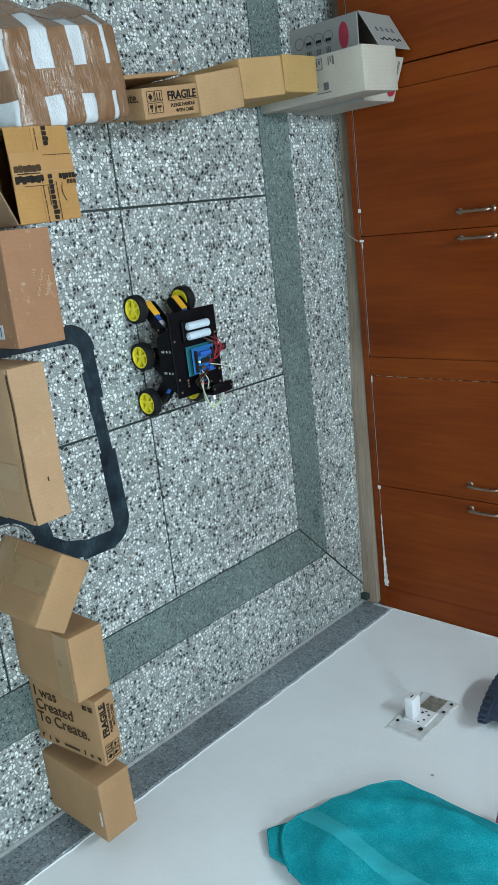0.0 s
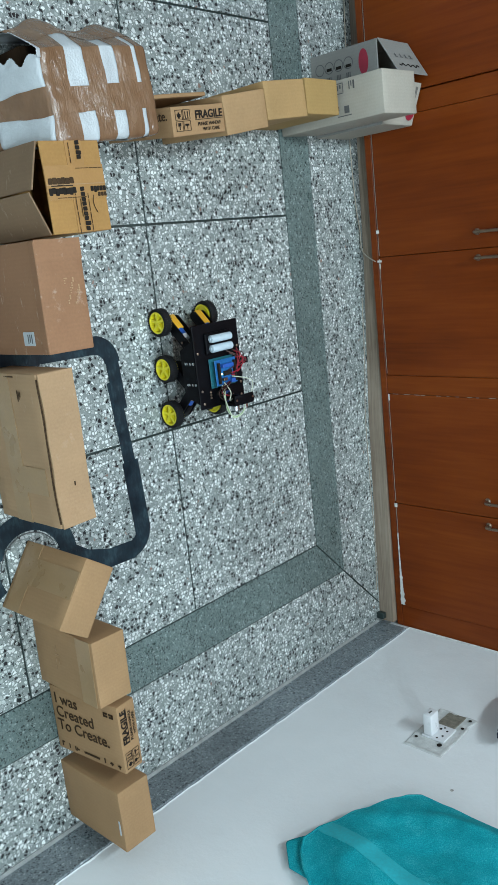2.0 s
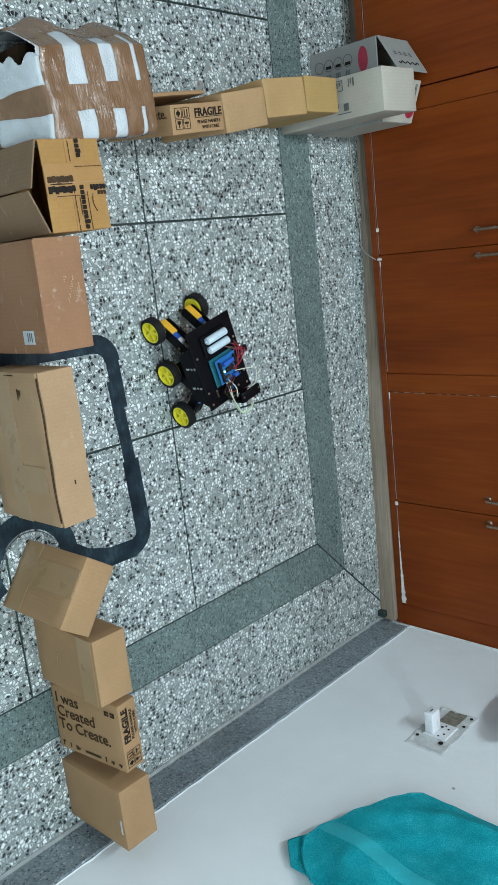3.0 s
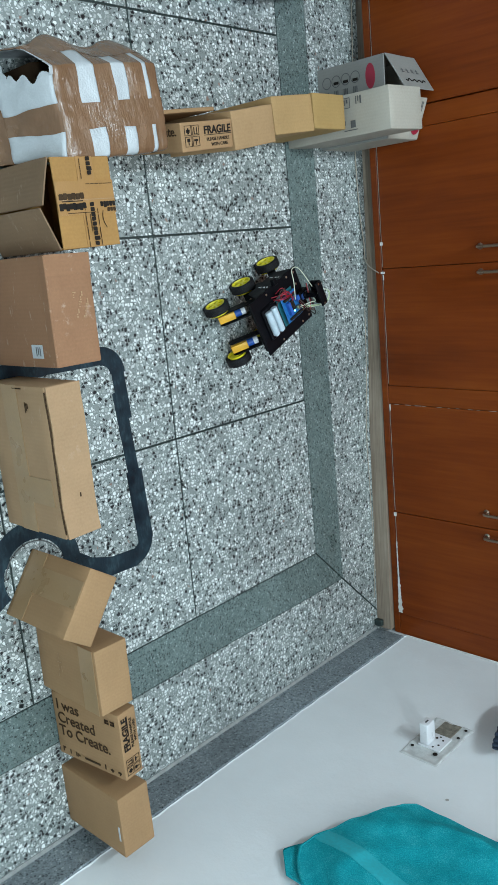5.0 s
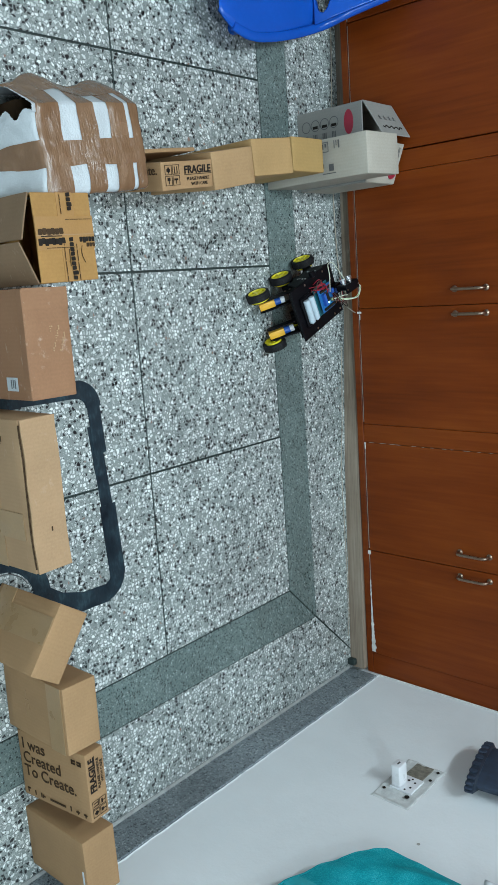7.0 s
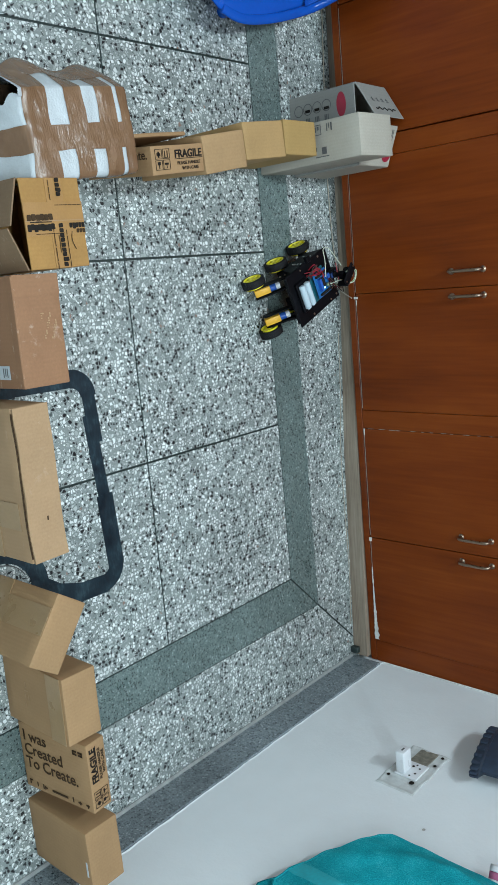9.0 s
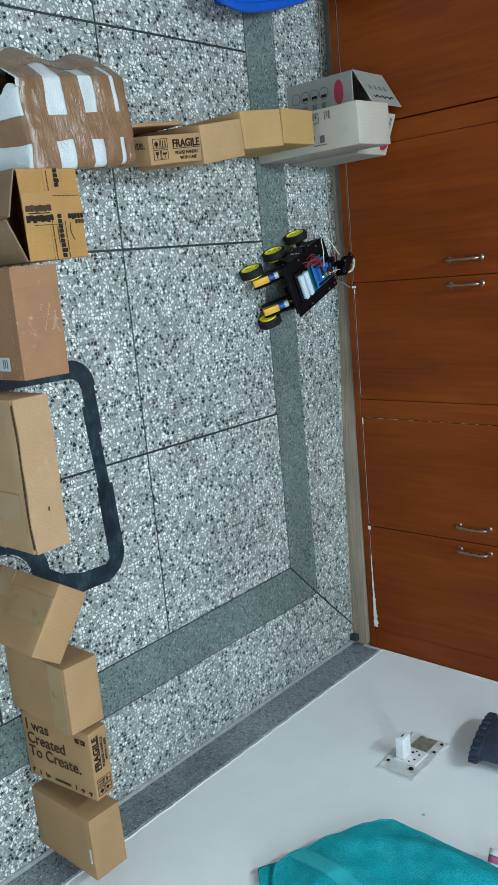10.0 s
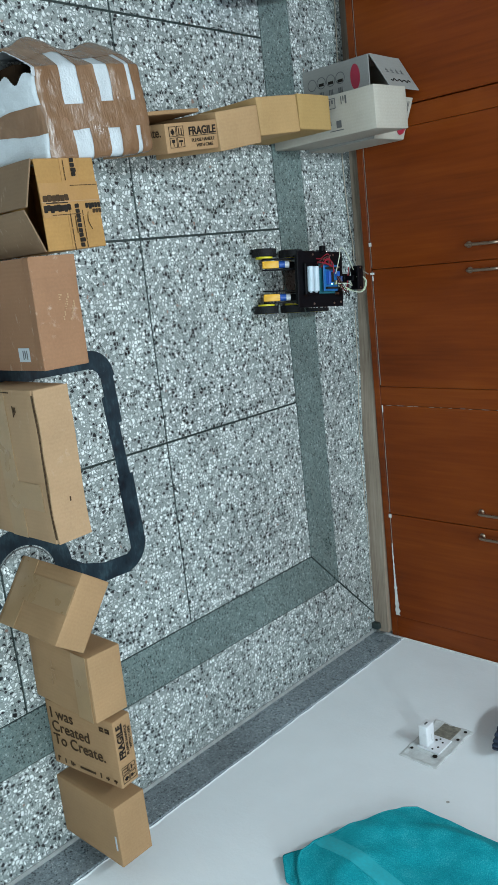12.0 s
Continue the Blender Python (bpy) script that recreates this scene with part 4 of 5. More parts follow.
def build_parcel():
    """The bulky parcel: white wrap, bands of brown tape round it and one along it, a torn corner."""
    c = thing("taped_parcel", pose(-0.217, 0.898, 0, 0, 0, 6), "bulky white-wrapped parcel crossed by brown packing tape, torn at a corner", "parcel")
    x_lo, x_hi, d, h, r = -0.118, 0.087, 0.236, 0.200, 0.011
    w = x_hi - x_lo

    def shaped(p, lift):
        """From a point on a plain box to the slumped, crumpled parcel."""
        core = Vector((min(max(p.x, x_lo + r), x_hi - r), min(max(p.y, -d / 2 + r), d / 2 - r), min(p.z, h - r)))
        out = (p - core).normalized()
        q = core + out * (r + lift)
        slump = min(1.0, max(0.0, (-0.066 - p.x) / 0.052))
        ripple = math.sin(p.y * 52 + 0.6) + 0.6 * math.sin(p.y * 27)
        q.z *= 1 - 0.42 * slump ** 1.1
        q.z += (0.007 * ripple * slump + 0.002 * math.sin(p.y * 30 + p.x * 18)) * min(1.0, p.z / 0.1)
        q.x += 0.010 * ripple * slump * (p.z / h)
        q.x -= 0.022 * (1 - p.z / h) * (p.x > 0) * min(1.0, p.x / 0.05)
        q.y -= 0.30 * (h - p.z) * max(0.0, -p.y / (d / 2)) ** 4
        n = noise.noise_vector(p * 15 + Vector((2, 5, 1))) * 0.0045 + noise.noise_vector(p * 48) * 0.0014
        q += n * min(1.0, p.z / 0.03)
        q.z = max(q.z, 0.001)
        return q

    def hull(u, v, lift):
        s = u * (2 * h + w)
        if s < h:
            p = Vector((x_hi, -d / 2 + v, s))
        elif s < h + w:
            p = Vector((x_hi - (s - h), -d / 2 + v, h))
        else:
            p = Vector((x_lo, -d / 2 + v, 2 * h + w - s))
        return shaped(p, lift)

    def front(u, v, lift):
        return shaped(Vector((x_hi - u, -d / 2, v)), lift)

    def torn_away(u, v):
        return u > w * 0.70 + 0.022 * noise.noise(Vector((v * 40, 1, 3))) and v > h * 0.52 + 0.03 * noise.noise(Vector((u * 50, 5, 1)))
    L = 2 * h + w
    part("wrap", sheet(hull, 0, 1, 0, d, 130, 80), PAPER, c, "crumpled white wrap", True)
    part("end_wrap", sheet(front, 0, w, 0, h, 150, 150, 0.0, torn_away), PAPER, c, "torn white wrap", True)
    part("back_wrap", sheet(lambda u, v, lift: shaped(Vector((x_hi - u, d / 2, v)), lift), 0, w, 0, h, 40, 40), PAPER, c, "", True)
    # solid dark block: its colour stands for the shade inside the torn corner
    part("hollow_shade", block(x_lo + 0.028, x_hi - 0.014, -d / 2 + 0.03, d / 2 - 0.014, 0.001, h * 0.54), INK_AND_SHADE_BROWN, c, "dark block painting the shade of the hollow inside")
    for a, b in ((0.0, 0.054), (0.090, 0.129), (0.156, 0.196), (0.206, 0.236)):
        part("tape_band", sheet(hull, 0.0, 1, a, b, 130, 16, 0.0014), PACK_TAPE, c, "glossy brown tape band", True)
    part("tape_band", sheet(hull, (h + 0.050) / L, (h + 0.094) / L, 0.0, d, 14, 80, 0.0026), PACK_TAPE, c, "glossy brown tape band", True)
    part("tape_band", sheet(hull, (h + w * 0.86) / L, (h + w + 0.07) / L, 0.0, d, 18, 80, 0.0026), PACK_TAPE, c, "glossy brown tape band", True)
    part("tape_band", sheet(front, 0.050, 0.094, 0, h, 14, 50, 0.0014), PACK_TAPE, c, "brown tape band", True)
    part("tape_band", sheet(front, 0, w, 0.035, 0.085, 50, 14, 0.0026), PACK_TAPE, c, "brown tape band", True)

    def torn(u, v, lift):
        base = shaped(Vector((x_hi - w * (0.68 + 0.30 * u), -d / 2 + 0.004, h)), 0.0)
        ragged = 0.010 + 0.007 * noise.noise(Vector((u * 14, 0, 1)))
        return base + Vector((0, -ragged * v * 1.2, ragged * v * (0.5 + 0.6 * u)))
    flap = part("torn_flap", sheet(torn, 0, 1, 0, 1, 40, 6), PAPER, c, "torn paper edge", True)
    mod = flap.modifiers.new("thickness", "SOLIDIFY")
    mod.thickness = 0.0012


build_parcel()


# ---- plastic chair ----
def build_chair():
    c = thing("plastic_chair", pose(-0.690, 1.525, 0, 0, 0, 18) @ Matrix.Diagonal((0.8, 1.0, 0.46, 1)), "low glossy blue moulded plastic child seat", "chair")

    def seat(u, v, lift):
        # u across -1..1, v front 0 to back 1
        round_in = 0.10 * (max(0, 0.34 - v) / 0.34) ** 2.4
        x = u * (0.205 - round_in)
        edge = max(abs(u) ** 6, max(0, 0.12 - v) * 5)
        return Vector((x, -0.20 + v * 0.36 + 0.02 * (1 - u * u) * (v < 0.02), 0.235 - 0.012 * (1 - u * u) * (1 - v * 0.2) - 0.03 * edge + lift))
    for name, bm, mod_t in (("seat", sheet(seat, -1, 1, 0, 1, 40, 30), 0.005),):
        ob = part(name, bm, BLUE_PLASTIC, c, "", True)
        m = ob.modifiers.new("thickness", "SOLIDIFY")
        m.thickness = mod_t

    def back(u, v, lift):
        y = 0.16 + 0.035 * v + 0.10 * v * v
        return Vector((u * (0.205 - 0.02 * v), y + 0.05 * u * u * -0.6, 0.232 + 0.30 * v))
    ob = part("backrest", sheet(back, -1, 1, 0, 1, 120, 60, 0.0, lambda u, v: ((v - 0.16) / 0.13) ** 2 + ((abs(u) - 0.66) / 0.22) ** 2 < 1), BLUE_PLASTIC, c, "", True)
    m = ob.modifiers.new("thickness", "SOLIDIFY")
    m.thickness = 0.006
    for sx in (-1, 1):
        part("side_rail", rod([(sx * 0.150, -0.165, 0.212), (sx * 0.192, -0.10, 0.214), (sx * 0.212, 0.02, 0.215), (sx * 0.214, 0.16, 0.232), (sx * 0.200, 0.215, 0.36), (sx * 0.188, 0.285, 0.52)], 0.014, 12), BLUE_PLASTIC, c, "", True)
        for y0, y1 in ((-0.06, -0.055), (0.15, 0.225)):
            leg = turned(lathe([(0.017, 0.0008), (0.019, 0.01), (0.028, 0.21)], 20), Matrix())
            for v in leg.verts:
                k = 1 - v.co.z / 0.21
                v.co.x += sx * (0.150 + 0.045 * k * (y0 > 0))
                v.co.y += y0 + (y1 - y0) * k
            part("leg", leg, BLUE_PLASTIC, c, "", True)


build_chair()


# ---- loose cable along the plinth ----
cable = new("cable", mesh("cable", rod([(-0.9, 1.93, 0.004), (-0.5, 1.905, 0.004), (-0.2, 1.888, 0.004), (-0.02, 1.893, 0.004), (0.06, 1.902, 0.006), (0.12, 1.90, 0.012), (0.15, 1.875, 0.07)], 0.0015), CABLE, True))
tagged(cable, "thin cream cable lying along the cabinet plinth", "cable")
cable = new("cable", mesh("cable", rod([(0.25, 1.893, 0.0026), (0.45, 1.882, 0.0026), (0.6, 1.8665, 0.0026), (0.8, 1.8665, 0.0026), (1.0, 1.868, 0.0026), (1.15, 1.858, 0.0026)], 0.0013), CABLE, True))
tagged(cable, "thin cream cable lying along the cabinet plinth", "cable")
block_ob = new("plinth_stub", mesh("plinth_stub", block(1.222, 1.2425, 1.850, 1.8665, 0.0005, 0.026, 0.003, 2), DIVIDER))
tagged(block_ob, "small dark blue plug at the foot of the corner", "plug")


# ---- rover ----
def tyre_mesh():
    bm = bmesh.new()
    n, prof = 40, [(-0.013, 0.0255), (-0.013, 0.0300), (-0.010, 0.0322), (0.010, 0.0322), (0.013, 0.0300), (0.013, 0.0255)]
    rings = [[bm.verts.new((r * math.cos(2 * math.pi * k / n), y, r * math.sin(2 * math.pi * k / n))) for y, r in prof] for k in range(n)]
    for k in range(n):
        a, b = rings[k], rings[(k + 1) % n]
        for i in range(len(prof)):
            j = (i + 1) % len(prof)
            bm.faces.new((a[i], b[i], b[j], a[j]))
    for k in range(36):
        for side in (-1, 1):
            lug = block(-0.0013, 0.0013, 0.001 if side > 0 else -0.0125, 0.0125 if side > 0 else -0.001, 0.0318, 0.0328)
            turned(lug, pose(0, 0, 0, 0, 10 * k + 5 * (side > 0), 0))
            tmp = bpy.data.meshes.new("lug")
            lug.to_mesh(tmp)
            lug.free()
            bm.from_mesh(tmp)
            bpy.data.meshes.remove(tmp)
    turned(bm, Matrix.Diagonal((0.93, 0.74, 0.93, 1)))
    return mesh("tyre", bm, RUBBER)


def rim_mesh():
    bm = lathe([(0.0062, -0.011), (0.0062, 0.012), (0.004, 0.0125)], 20)
    n = 40
    prof = [(-0.0115, 0.0256), (-0.0115, 0.0225), (0.009, 0.0215), (0.0142, 0.0225), (0.0142, 0.0256)]
    rings = [[bm.verts.new((r * math.cos(2 * math.pi * k / n), r * math.sin(2 * math.pi * k / n), z)) for z, r in prof] for k in range(n)]
    for k in range(n):
        a, b = rings[k], rings[(k + 1) % n]
        for i in range(len(prof) - 1):
            bm.faces.new((a[i], b[i], b[i + 1], a[i + 1]))
    for k in range(5):
        spoke = block(0.005, 0.0225, -0.0030, 0.0030, 0.0, 0.0128)
        turned(spoke, pose(0, 0, 0, 0, 0, 72 * k))
        tmp = bpy.data.meshes.new("spoke")
        spoke.to_mesh(tmp)
        spoke.free()
        bm.from_mesh(tmp)
        bpy.data.meshes.remove(tmp)
    disc = lathe([(0.022, -0.006), (0.022, 0.0015)], 32)
    tmp = bpy.data.meshes.new("disc")
    disc.to_mesh(tmp)
    disc.free()
    bm.from_mesh(tmp)
    bpy.data.meshes.remove(tmp)
    turned(bm, Matrix.Scale(0.93, 4) @ pose(0, 0, 0, -90))
    return mesh("rim", bm, YELLOW)


def arm_plate(points, width, y, thick=0.003):
    """A flat acrylic arm in the x-z plane with rounded ends, through points (x, z)."""
    bm = bmesh.new()
    for (xa, za), (xb, zb) in zip(points, points[1:]):
        way = Vector((xb - xa, zb - za)).normalized()
        a0 = math.atan2(way.y, way.x)
        ring = [(xb + width * math.cos(a0 + t), zb + width * math.sin(a0 + t)) for t in np.linspace(-math.pi / 2, math.pi / 2, 9)] + [(xa + width * math.cos(a0 + t), za + width * math.sin(a0 + t)) for t in np.linspace(math.pi / 2, 1.5 * math.pi, 9)]
        lo = [bm.verts.new((px, y, pz)) for px, pz in ring]
        hi = [bm.verts.new((px, y + thick, pz)) for px, pz in ring]
        bm.faces.new(lo)
        bm.faces.new(hi)
        for i in range(len(ring)):
            j = (i + 1) % len(ring)
            bm.faces.new((lo[i], lo[j], hi[j], hi[i]))
    return bm


PLATE_Z = 0.128


def build_rover():
    r = thing("rover", pose(0.319, 1.172, 0), "black six-wheeled robot rover with yellow hubs and open electronics", "robot rover")
    tyre, rim, wheels = tyre_mesh(), rim_mesh(), []
    for side in (1, -1):
        for x in (-0.103, 0.0, 0.103):
            wheel = new("wheel")
            wheel.parent = r
            wheel.matrix_basis = pose(x, side * 0.070, 0.0307)
            tagged(wheel, "yellow spoked wheel with a knobbly black tyre")
            part("tyre", tyre, RUBBER, wheel)
            hub = part("rim", rim, YELLOW, wheel, "yellow plastic hub")
            hub.matrix_basis = pose(0, -0.0032 * side, 0, 0, 0, 180 if side < 0 else 0)
            wheels.append((wheel, side, x))
        yy = side * 0.0535
        pivot, knee = (0.012, 0.112), (0.050, 0.090)
        for y in (yy - 0.0015, yy - side * 0.0275):
            part("rocker_arm", arm_plate([(-0.103, 0.036), (-0.050, 0.088), pivot], 0.011, y), BLACK_ACRYLIC, r, "black acrylic arm", True)
            part("bogie_arm", arm_plate([(0.0, 0.036), knee, (0.103, 0.036)], 0.0105, y + side * 0.0035), BLACK_ACRYLIC, r, "black acrylic arm", True)
            part("link_arm", arm_plate([pivot, knee], 0.012, y - side * 0.0035), BLACK_ACRYLIC, r, "black acrylic arm", True)
        for x, tilt in ((-0.103, -44), (0.0, -47), (0.103, 225)):
            motor = part("motor", turned(block(-0.010, 0.031, -0.0090, 0.0090, -0.010, 0.010, 0.002, 2), pose(x, side * 0.0405, 0.036, 0, tilt, 0)), AMBER if x < 0 else BLACK_ACRYLIC, r, "amber gear motor" if x < 0 else "black gear motor", True)
            part("motor_sleeve", turned(lathe([(0.0092, 0.031), (0.0092, 0.046), (0.008, 0.0465)], 18), pose(x, side * 0.0405, 0.036, 0, tilt, 0) @ pose(0, 0, 0, 0, 90)), BLUE_STICKER, motor, "blue sleeve", True)
            part("motor_end", turned(lathe([(0.0090, 0.0466), (0.0090, 0.057), (0.003, 0.0585)], 18), pose(x, side * 0.0405, 0.036, 0, tilt, 0) @ pose(0, 0, 0, 0, 90)), PLASTIC_WHITE if x < 0 else STEEL, motor, "pale motor end", True)
        for x, z in ((0.006, 0.113), (0.024, 0.108), (0.045, 0.095), (0.056, 0.087), (-0.045, 0.088), (-0.056, 0.080)):
            part("screw", turned(lathe([(0.0026, 0), (0.0026, 0.0016), (0.001, 0.0022)], 10), pose(x, yy + side * 0.0035, z, -90 * side)), STEEL, r)
        part("hinge_block", block(-0.012, 0.012, min(side * 0.040, side * 0.0505), max(side * 0.040, side * 0.0505), 0.104, PLATE_Z - 0.0045, 0.002), BLACK_ACRYLIC, r)
    # deck
    deck = part("deck", block(-0.080, 0.102, -0.0685, 0.0685, PLATE_Z - 0.004, PLATE_Z, 0.0012), BLACK_ACRYLIC, r, "black acrylic deck")
    for side in (1, -1):
        edge = side * 0.0672
        plate = part("side_plate", turned(prism([(-0.062, PLATE_Z - 0.0045), (0.078, PLATE_Z - 0.0045), (0.060, PLATE_Z - 0.046), (-0.040, PLATE_Z - 0.046)], -0.0013, 0.0013), pose(0, edge, 0, 90)), BLACK_ACRYLIC, r, "black acrylic side plate")
        for x in (-0.012, 0.034):
            for z in (0.008, 0.017, 0.027, 0.032):
                part("screw", turned(lathe([(0.0029, 0), (0.0029, 0.0014), (0.001, 0.0020)], 10), pose(x, edge + side * 0.0014, PLATE_Z - z, -90 * side)), SILVER, plate)
    part("rear_lip", block(-0.076, -0.060, -0.060, 0.060, PLATE_Z - 0.014, PLATE_Z - 0.0045, 0.002), BLACK_ACRYLIC, r)
    for x, y in ((0.09, 0.058), (0.09, -0.058), (0.062, 0.060), (0.062, -0.060), (-0.02, 0.060), (-0.02, -0.06), (0.085, 0.03), (0.08, -0.036), (0.074, -0.036), (0.068, -0.036)):
        part("screw", turned(lathe([(0.0027, 0), (0.0027, 0.0016), (0.001, 0.0022)], 10), pose(x, y, PLATE_Z)), STEEL, deck)
    holder = part("battery_holder", block(-0.060, -0.014, -0.039, 0.039, PLATE_Z, PLATE_Z + 0.008, 0.002), BLACK_ACRYLIC, r)
    for x in (-0.047, -0.026):
        part("battery", turned(lathe([(0.003, -0.031), (0.0082, -0.030), (0.0084, -0.026), (0.0084, 0.028), (0.0074, 0.030), (0.0035, 0.031), (0.0032, 0.033)], 24), pose(x, 0.0, PLATE_Z + 0.0125, 90)), BATTERY, holder, "pale blue battery cell", True)
    board = part("controller", block(-0.004, 0.060, -0.036, 0.038, PLATE_Z + 0.004, PLATE_Z + 0.006, 0.0006), GREEN_BOARD, r, "circuit board stack")
    part("shield", block(0.000, 0.056, -0.030, 0.034, PLATE_Z + 0.015, PLATE_Z + 0.017, 0.0006), BLUE_BOARD, board, "blue motor shield")
    for x0, x1, y0, y1, z, mat in ((0.006, 0.052, 0.023, 0.028, 0.007, INK), (0.006, 0.052, -0.025, -0.020, 0.007, INK), (0.010, 0.018, -0.014, 0.018, 0.010, BLUE_STICKER), (0.026, 0.036, -0.008, 0.016, 0.005, INK), (0.040, 0.046, -0.015, -0.004, 0.009, STEEL), (0.044, 0.053, 0.006, 0.018, 0.011, BLUE_STICKER)):
        part("component", block(x0, x1, y0, y1, PLATE_Z + 0.017, PLATE_Z + 0.017 + z, 0.0006), mat, board)
    part("indicator", block(0.030, 0.033, -0.014, -0.011, PLATE_Z + 0.017, PLATE_Z + 0.0195), GLOW, board, "lit green indicator")
    part("switch", block(0.008, 0.022, 0.066, 0.082, PLATE_Z - 0.002, PLATE_Z + 0.010, 0.0015), BLACK_ACRYLIC, r, "rocker switch")
    rng = random.Random(11)
    top = PLATE_Z + 0.02
    for k in range(9):
        y0, y1 = rng.uniform(0.01, 0.05), rng.uniform(0.035, 0.06)
        part("wire", rod([(-0.014 + rng.uniform(-0.004, 0.02), y0, top - 0.012), (0.004 + rng.uniform(-0.01, 0.01), y1, top + rng.uniform(0, 0.012)), (0.022 + rng.uniform(-0.01, 0.02), y1 - 0.01, top + rng.uniform(0, 0.01)), (0.03 + rng.uniform(-0.01, 0.02), rng.uniform(0.0, 0.03), top)], 0.0011, 6), (WIRE_RED, WIRE_RED, WIRE_DARK)[k % 3], r, "red and brown wire")
    for k in range(6):
        part("wire", rod([(0.05, rng.uniform(-0.02, 0.02), top + 0.002), (0.07, rng.uniform(-0.05, 0.0), top + rng.uniform(0.004, 0.02)), (0.088, rng.uniform(-0.03, 0.03), top + rng.uniform(0, 0.02)), (0.082, rng.uniform(-0.008, 0.008), PLATE_Z + 0.03)], 0.0011, 6), (WIRE_DARK, INK, WIRE_DARK, WIRE_RED, INK, WIRE_PALE)[k % 6], r, "thin wire")
    # turning head
    part("servo", block(0.070, 0.094, -0.0065, 0.0065, PLATE_Z + 0.0002, PLATE_Z + 0.020, 0.001), BLUE_STICKER_DARK, r, "small blue servo")
    part("servo_mount", block(0.062, 0.1018, -0.012, 0.012, PLATE_Z + 0.0003, PLATE_Z + 0.016, 0.001), BLACK_ACRYLIC, r)
    head = new("sensor_head")
    head.parent = r
    head.matrix_basis = pose(0.070, 0, PLATE_Z + 0.020)
    tagged(head, "black sensor holder with two silver ultrasonic eyes")
    part("turntable", lathe([(0.009, 0.0004), (0.009, 0.004), (0.004, 0.006)], 20), BLACK_ACRYLIC, head)
    part("bracket", block(-0.004, 0.012, -0.006, 0.006, 0.0045, 0.030, 0.001), BLACK_ACRYLIC, head)
    part("face_plate", block(0.012, 0.0155, -0.0295, 0.0295, 0.012, 0.046, 0.004, 3), BLACK_ACRYLIC, head, "black holder plate", True)
    part("hood", block(-0.006, 0.014, -0.0295, 0.0295, 0.0425, 0.0465, 0.0018, 2), BLACK_ACRYLIC, head, "", True)
    for y in (-0.013, 0.013):
        part("sensor_eye", turned(lathe([(0.0082, 0), (0.0082, 0.012), (0.0068, 0.0122), (0.0066, 0.010)], 24), pose(0.0156, y, 0.029, 0, 90)), SILVER, head, "silver ultrasonic eye", True)
        part("screw", turned(lathe([(0.0025, 0), (0.0025, 0.0014)], 10), pose(0.004, y * 1.9, 0.046)), STEEL, head)
    for k in range(3):
        part("wire", rod([(0.055, -0.010 - 0.004 * k, top), (0.075, -0.024 - 0.002 * k, top + 0.012), (0.105, -0.036, top + 0.026 + 0.003 * k), (0.120 + 0.002 * k, -0.026, top + 0.034), (0.116, -0.008, top + 0.040 + 0.002 * k), (0.100, 0.004, top + 0.040), (0.084, 0.002, top + 0.036)], 0.0012, 6), (WIRE_PALE, WIRE_GREEN, WIRE_PALE)[k], r, "pale looping wire")
    part("wire", rod([(0.040, 0.012, top + 0.004), (0.052, 0.052, top + 0.008), (0.066, 0.076, top + 0.002), (0.092, 0.066, top), (0.086, 0.02, top + 0.026)], 0.0011, 6), WIRE_PALE, r, "pale looping wire")
    for ob in r.children:
        if ob.name.split(".")[0] in ("deck", "rear_lip", "battery_holder", "controller", "servo", "servo_mount", "wire", "switch"):
            ob.matrix_basis = pose(-0.012, 0, 0)
    return r, head, wheels


def glow():
    m = Nodes("green_indicator", 0.3)
    m.bsdf.inputs["Emission Color"].default_value = (0.4, 1.0, 0.6, 1)
    m.bsdf.inputs["Emission Strength"].default_value = 4.0
    return m.finish((0.3, 0.8, 0.5))


GLOW = glow()
BLUE_STICKER_DARK = speckle("servo_blue", (0.015, 0.05, 0.18), 0.1, 80.0, 0.35)
ROVER, HEAD, WHEELS = build_rover()

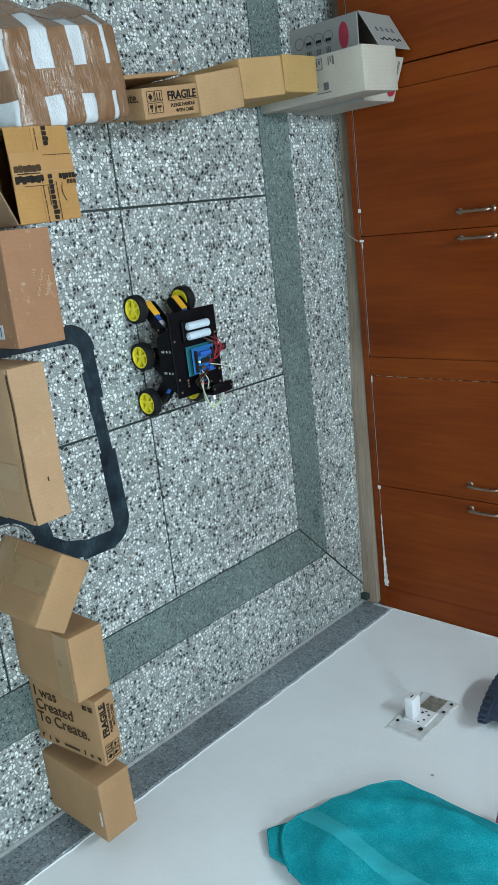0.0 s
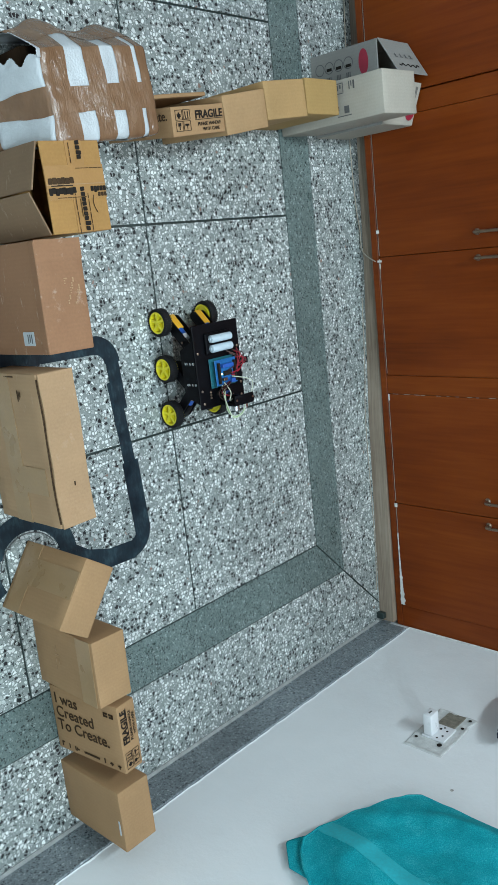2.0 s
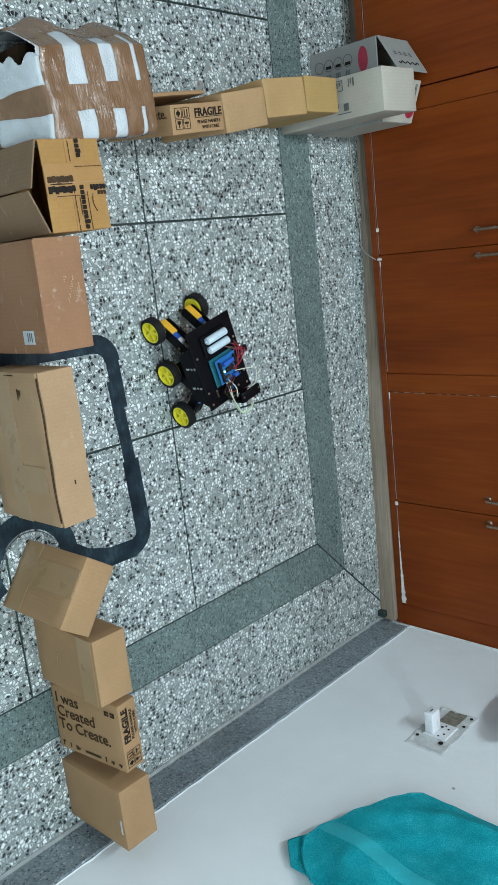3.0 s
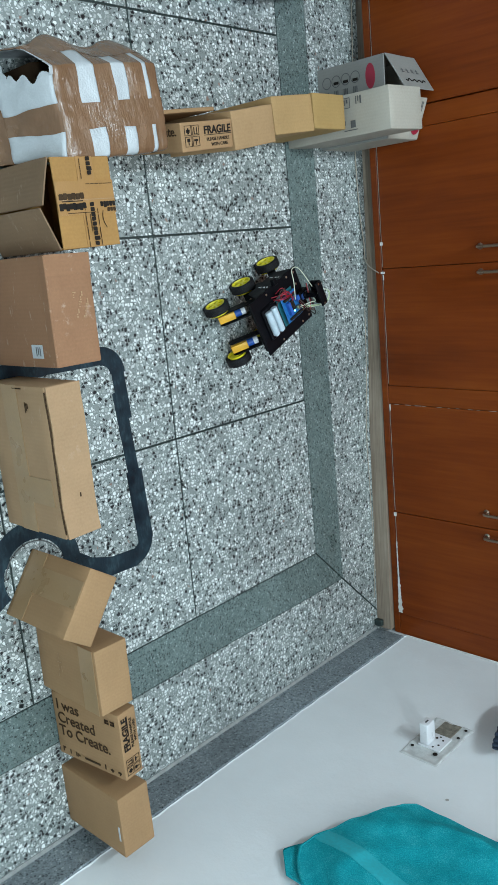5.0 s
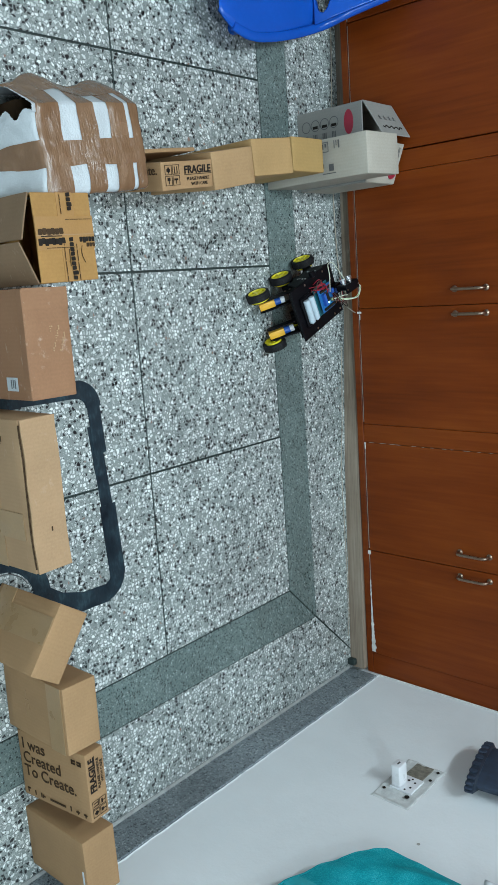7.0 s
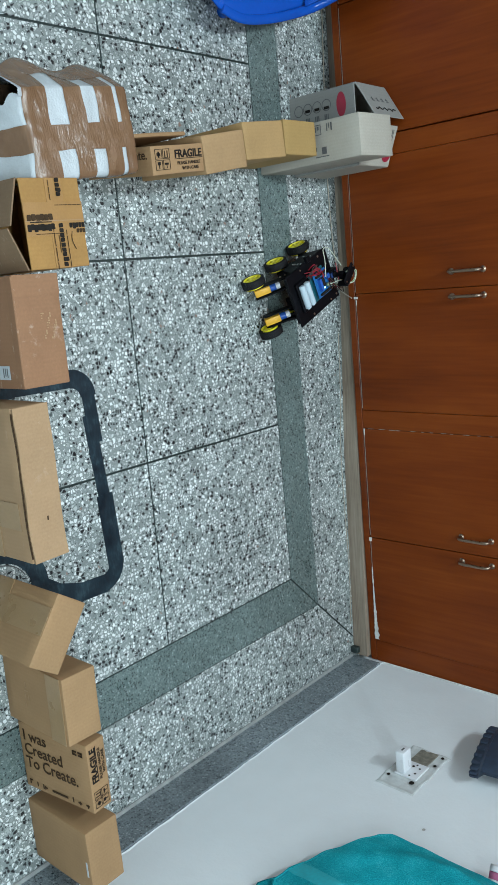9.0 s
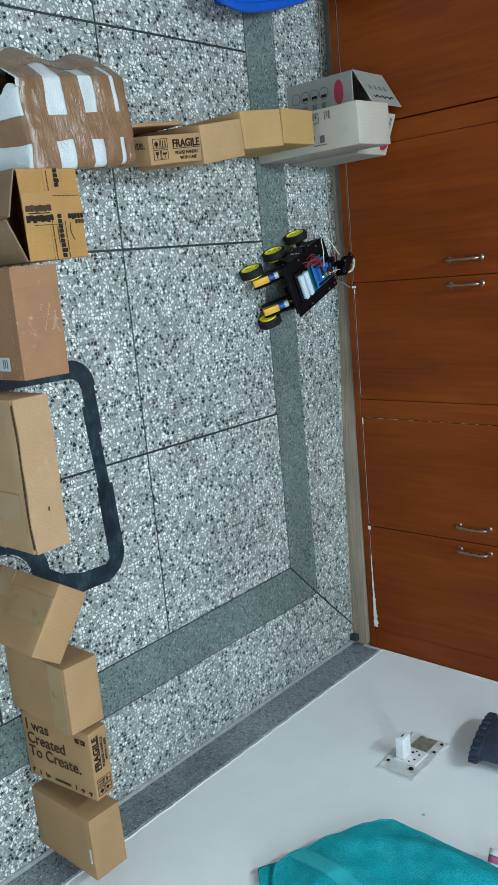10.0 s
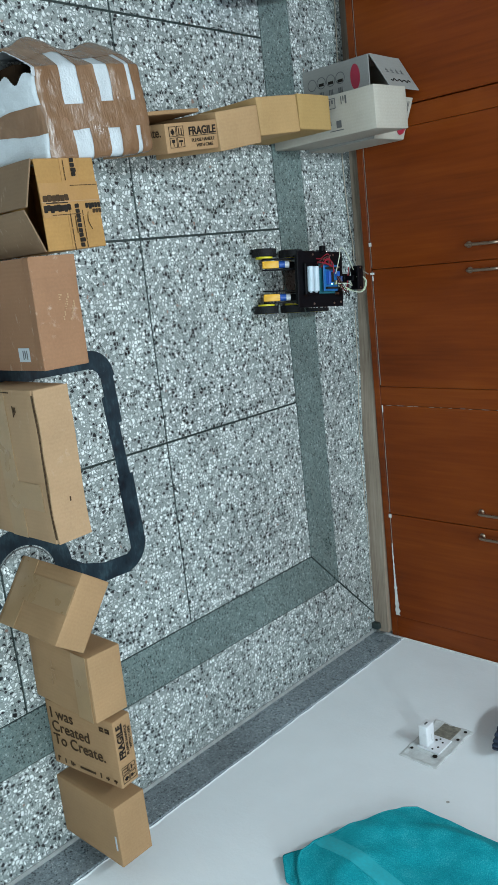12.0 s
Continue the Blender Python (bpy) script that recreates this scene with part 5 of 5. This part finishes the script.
# seconds, x, y, heading in degrees
DRIVE = [(0.0, 0.319, 1.172, 0.5), (2.6, 0.319, 1.172, 0.5), (2.8, 0.319, 1.172, 4.0), (3.0, 0.316, 1.174, 15.6), (3.1, 0.311, 1.171, 23.8), (3.2, 0.306, 1.166, 32.4), (3.6, 0.305, 1.170, 64.0), (4.0, 0.302, 1.171, 97.0), (4.25, 0.299, 1.176, 111.0),
         (4.5, 0.276, 1.213, 114.0), (4.8, 0.231, 1.302, 114.3), (5.0, 0.200, 1.388, 114.5), (5.2, 0.168, 1.468, 114.0), (5.5, 0.124, 1.580, 113.4), (5.7, 0.108, 1.621, 113.2), (5.9, 0.105, 1.628, 113.0), (6.5, 0.105, 1.627, 112.8), (10.9, 0.107, 1.628, 112.7),
         (11.2, 0.113, 1.620, 110.0), (11.4, 0.120, 1.611, 105.5), (11.6, 0.128, 1.602, 98.5), (11.8, 0.136, 1.593, 91.0), (12.0, 0.142, 1.586, 85.0)]
GAZE = [(0.0, 0), (5.85, 0), (6.1, 50), (6.3, 85), (7.3, 85), (7.7, 40), (8.1, -20), (8.5, -62), (10.1, -62), (10.35, -30), (10.6, 0), (12.0, 0)]


def motions():
    walk(ROVER, [(t, pose(x, y, 0, 0, 0, a)) for t, x, y, a in DRIVE])
    walk(HEAD, [(t, pose(0.070, 0, PLATE_Z + 0.020, 0, 0, a)) for t, a in GAZE])
    ts = [d[0] for d in DRIVE]
    grid = [round(0.05 * k, 2) for k in range(241)]
    xs, ys, hs = (np.interp(grid, ts, [d[i] for d in DRIVE]) for i in (1, 2, 3))
    for wheel, side, x0 in WHEELS:
        roll, rows = 0.0, []
        for k, t in enumerate(grid):
            if k:
                turn = radians(hs[k] - hs[k - 1])
                ahead = (xs[k] - xs[k - 1]) * math.cos(radians(hs[k])) + (ys[k] - ys[k - 1]) * math.sin(radians(hs[k]))
                roll += math.degrees((ahead - side * 0.07 * turn) / 0.0307)
            rows.append((t, pose(x0, side * 0.070, 0.0307, 0, roll, 0)))
        walk(wheel, rows)


motions()
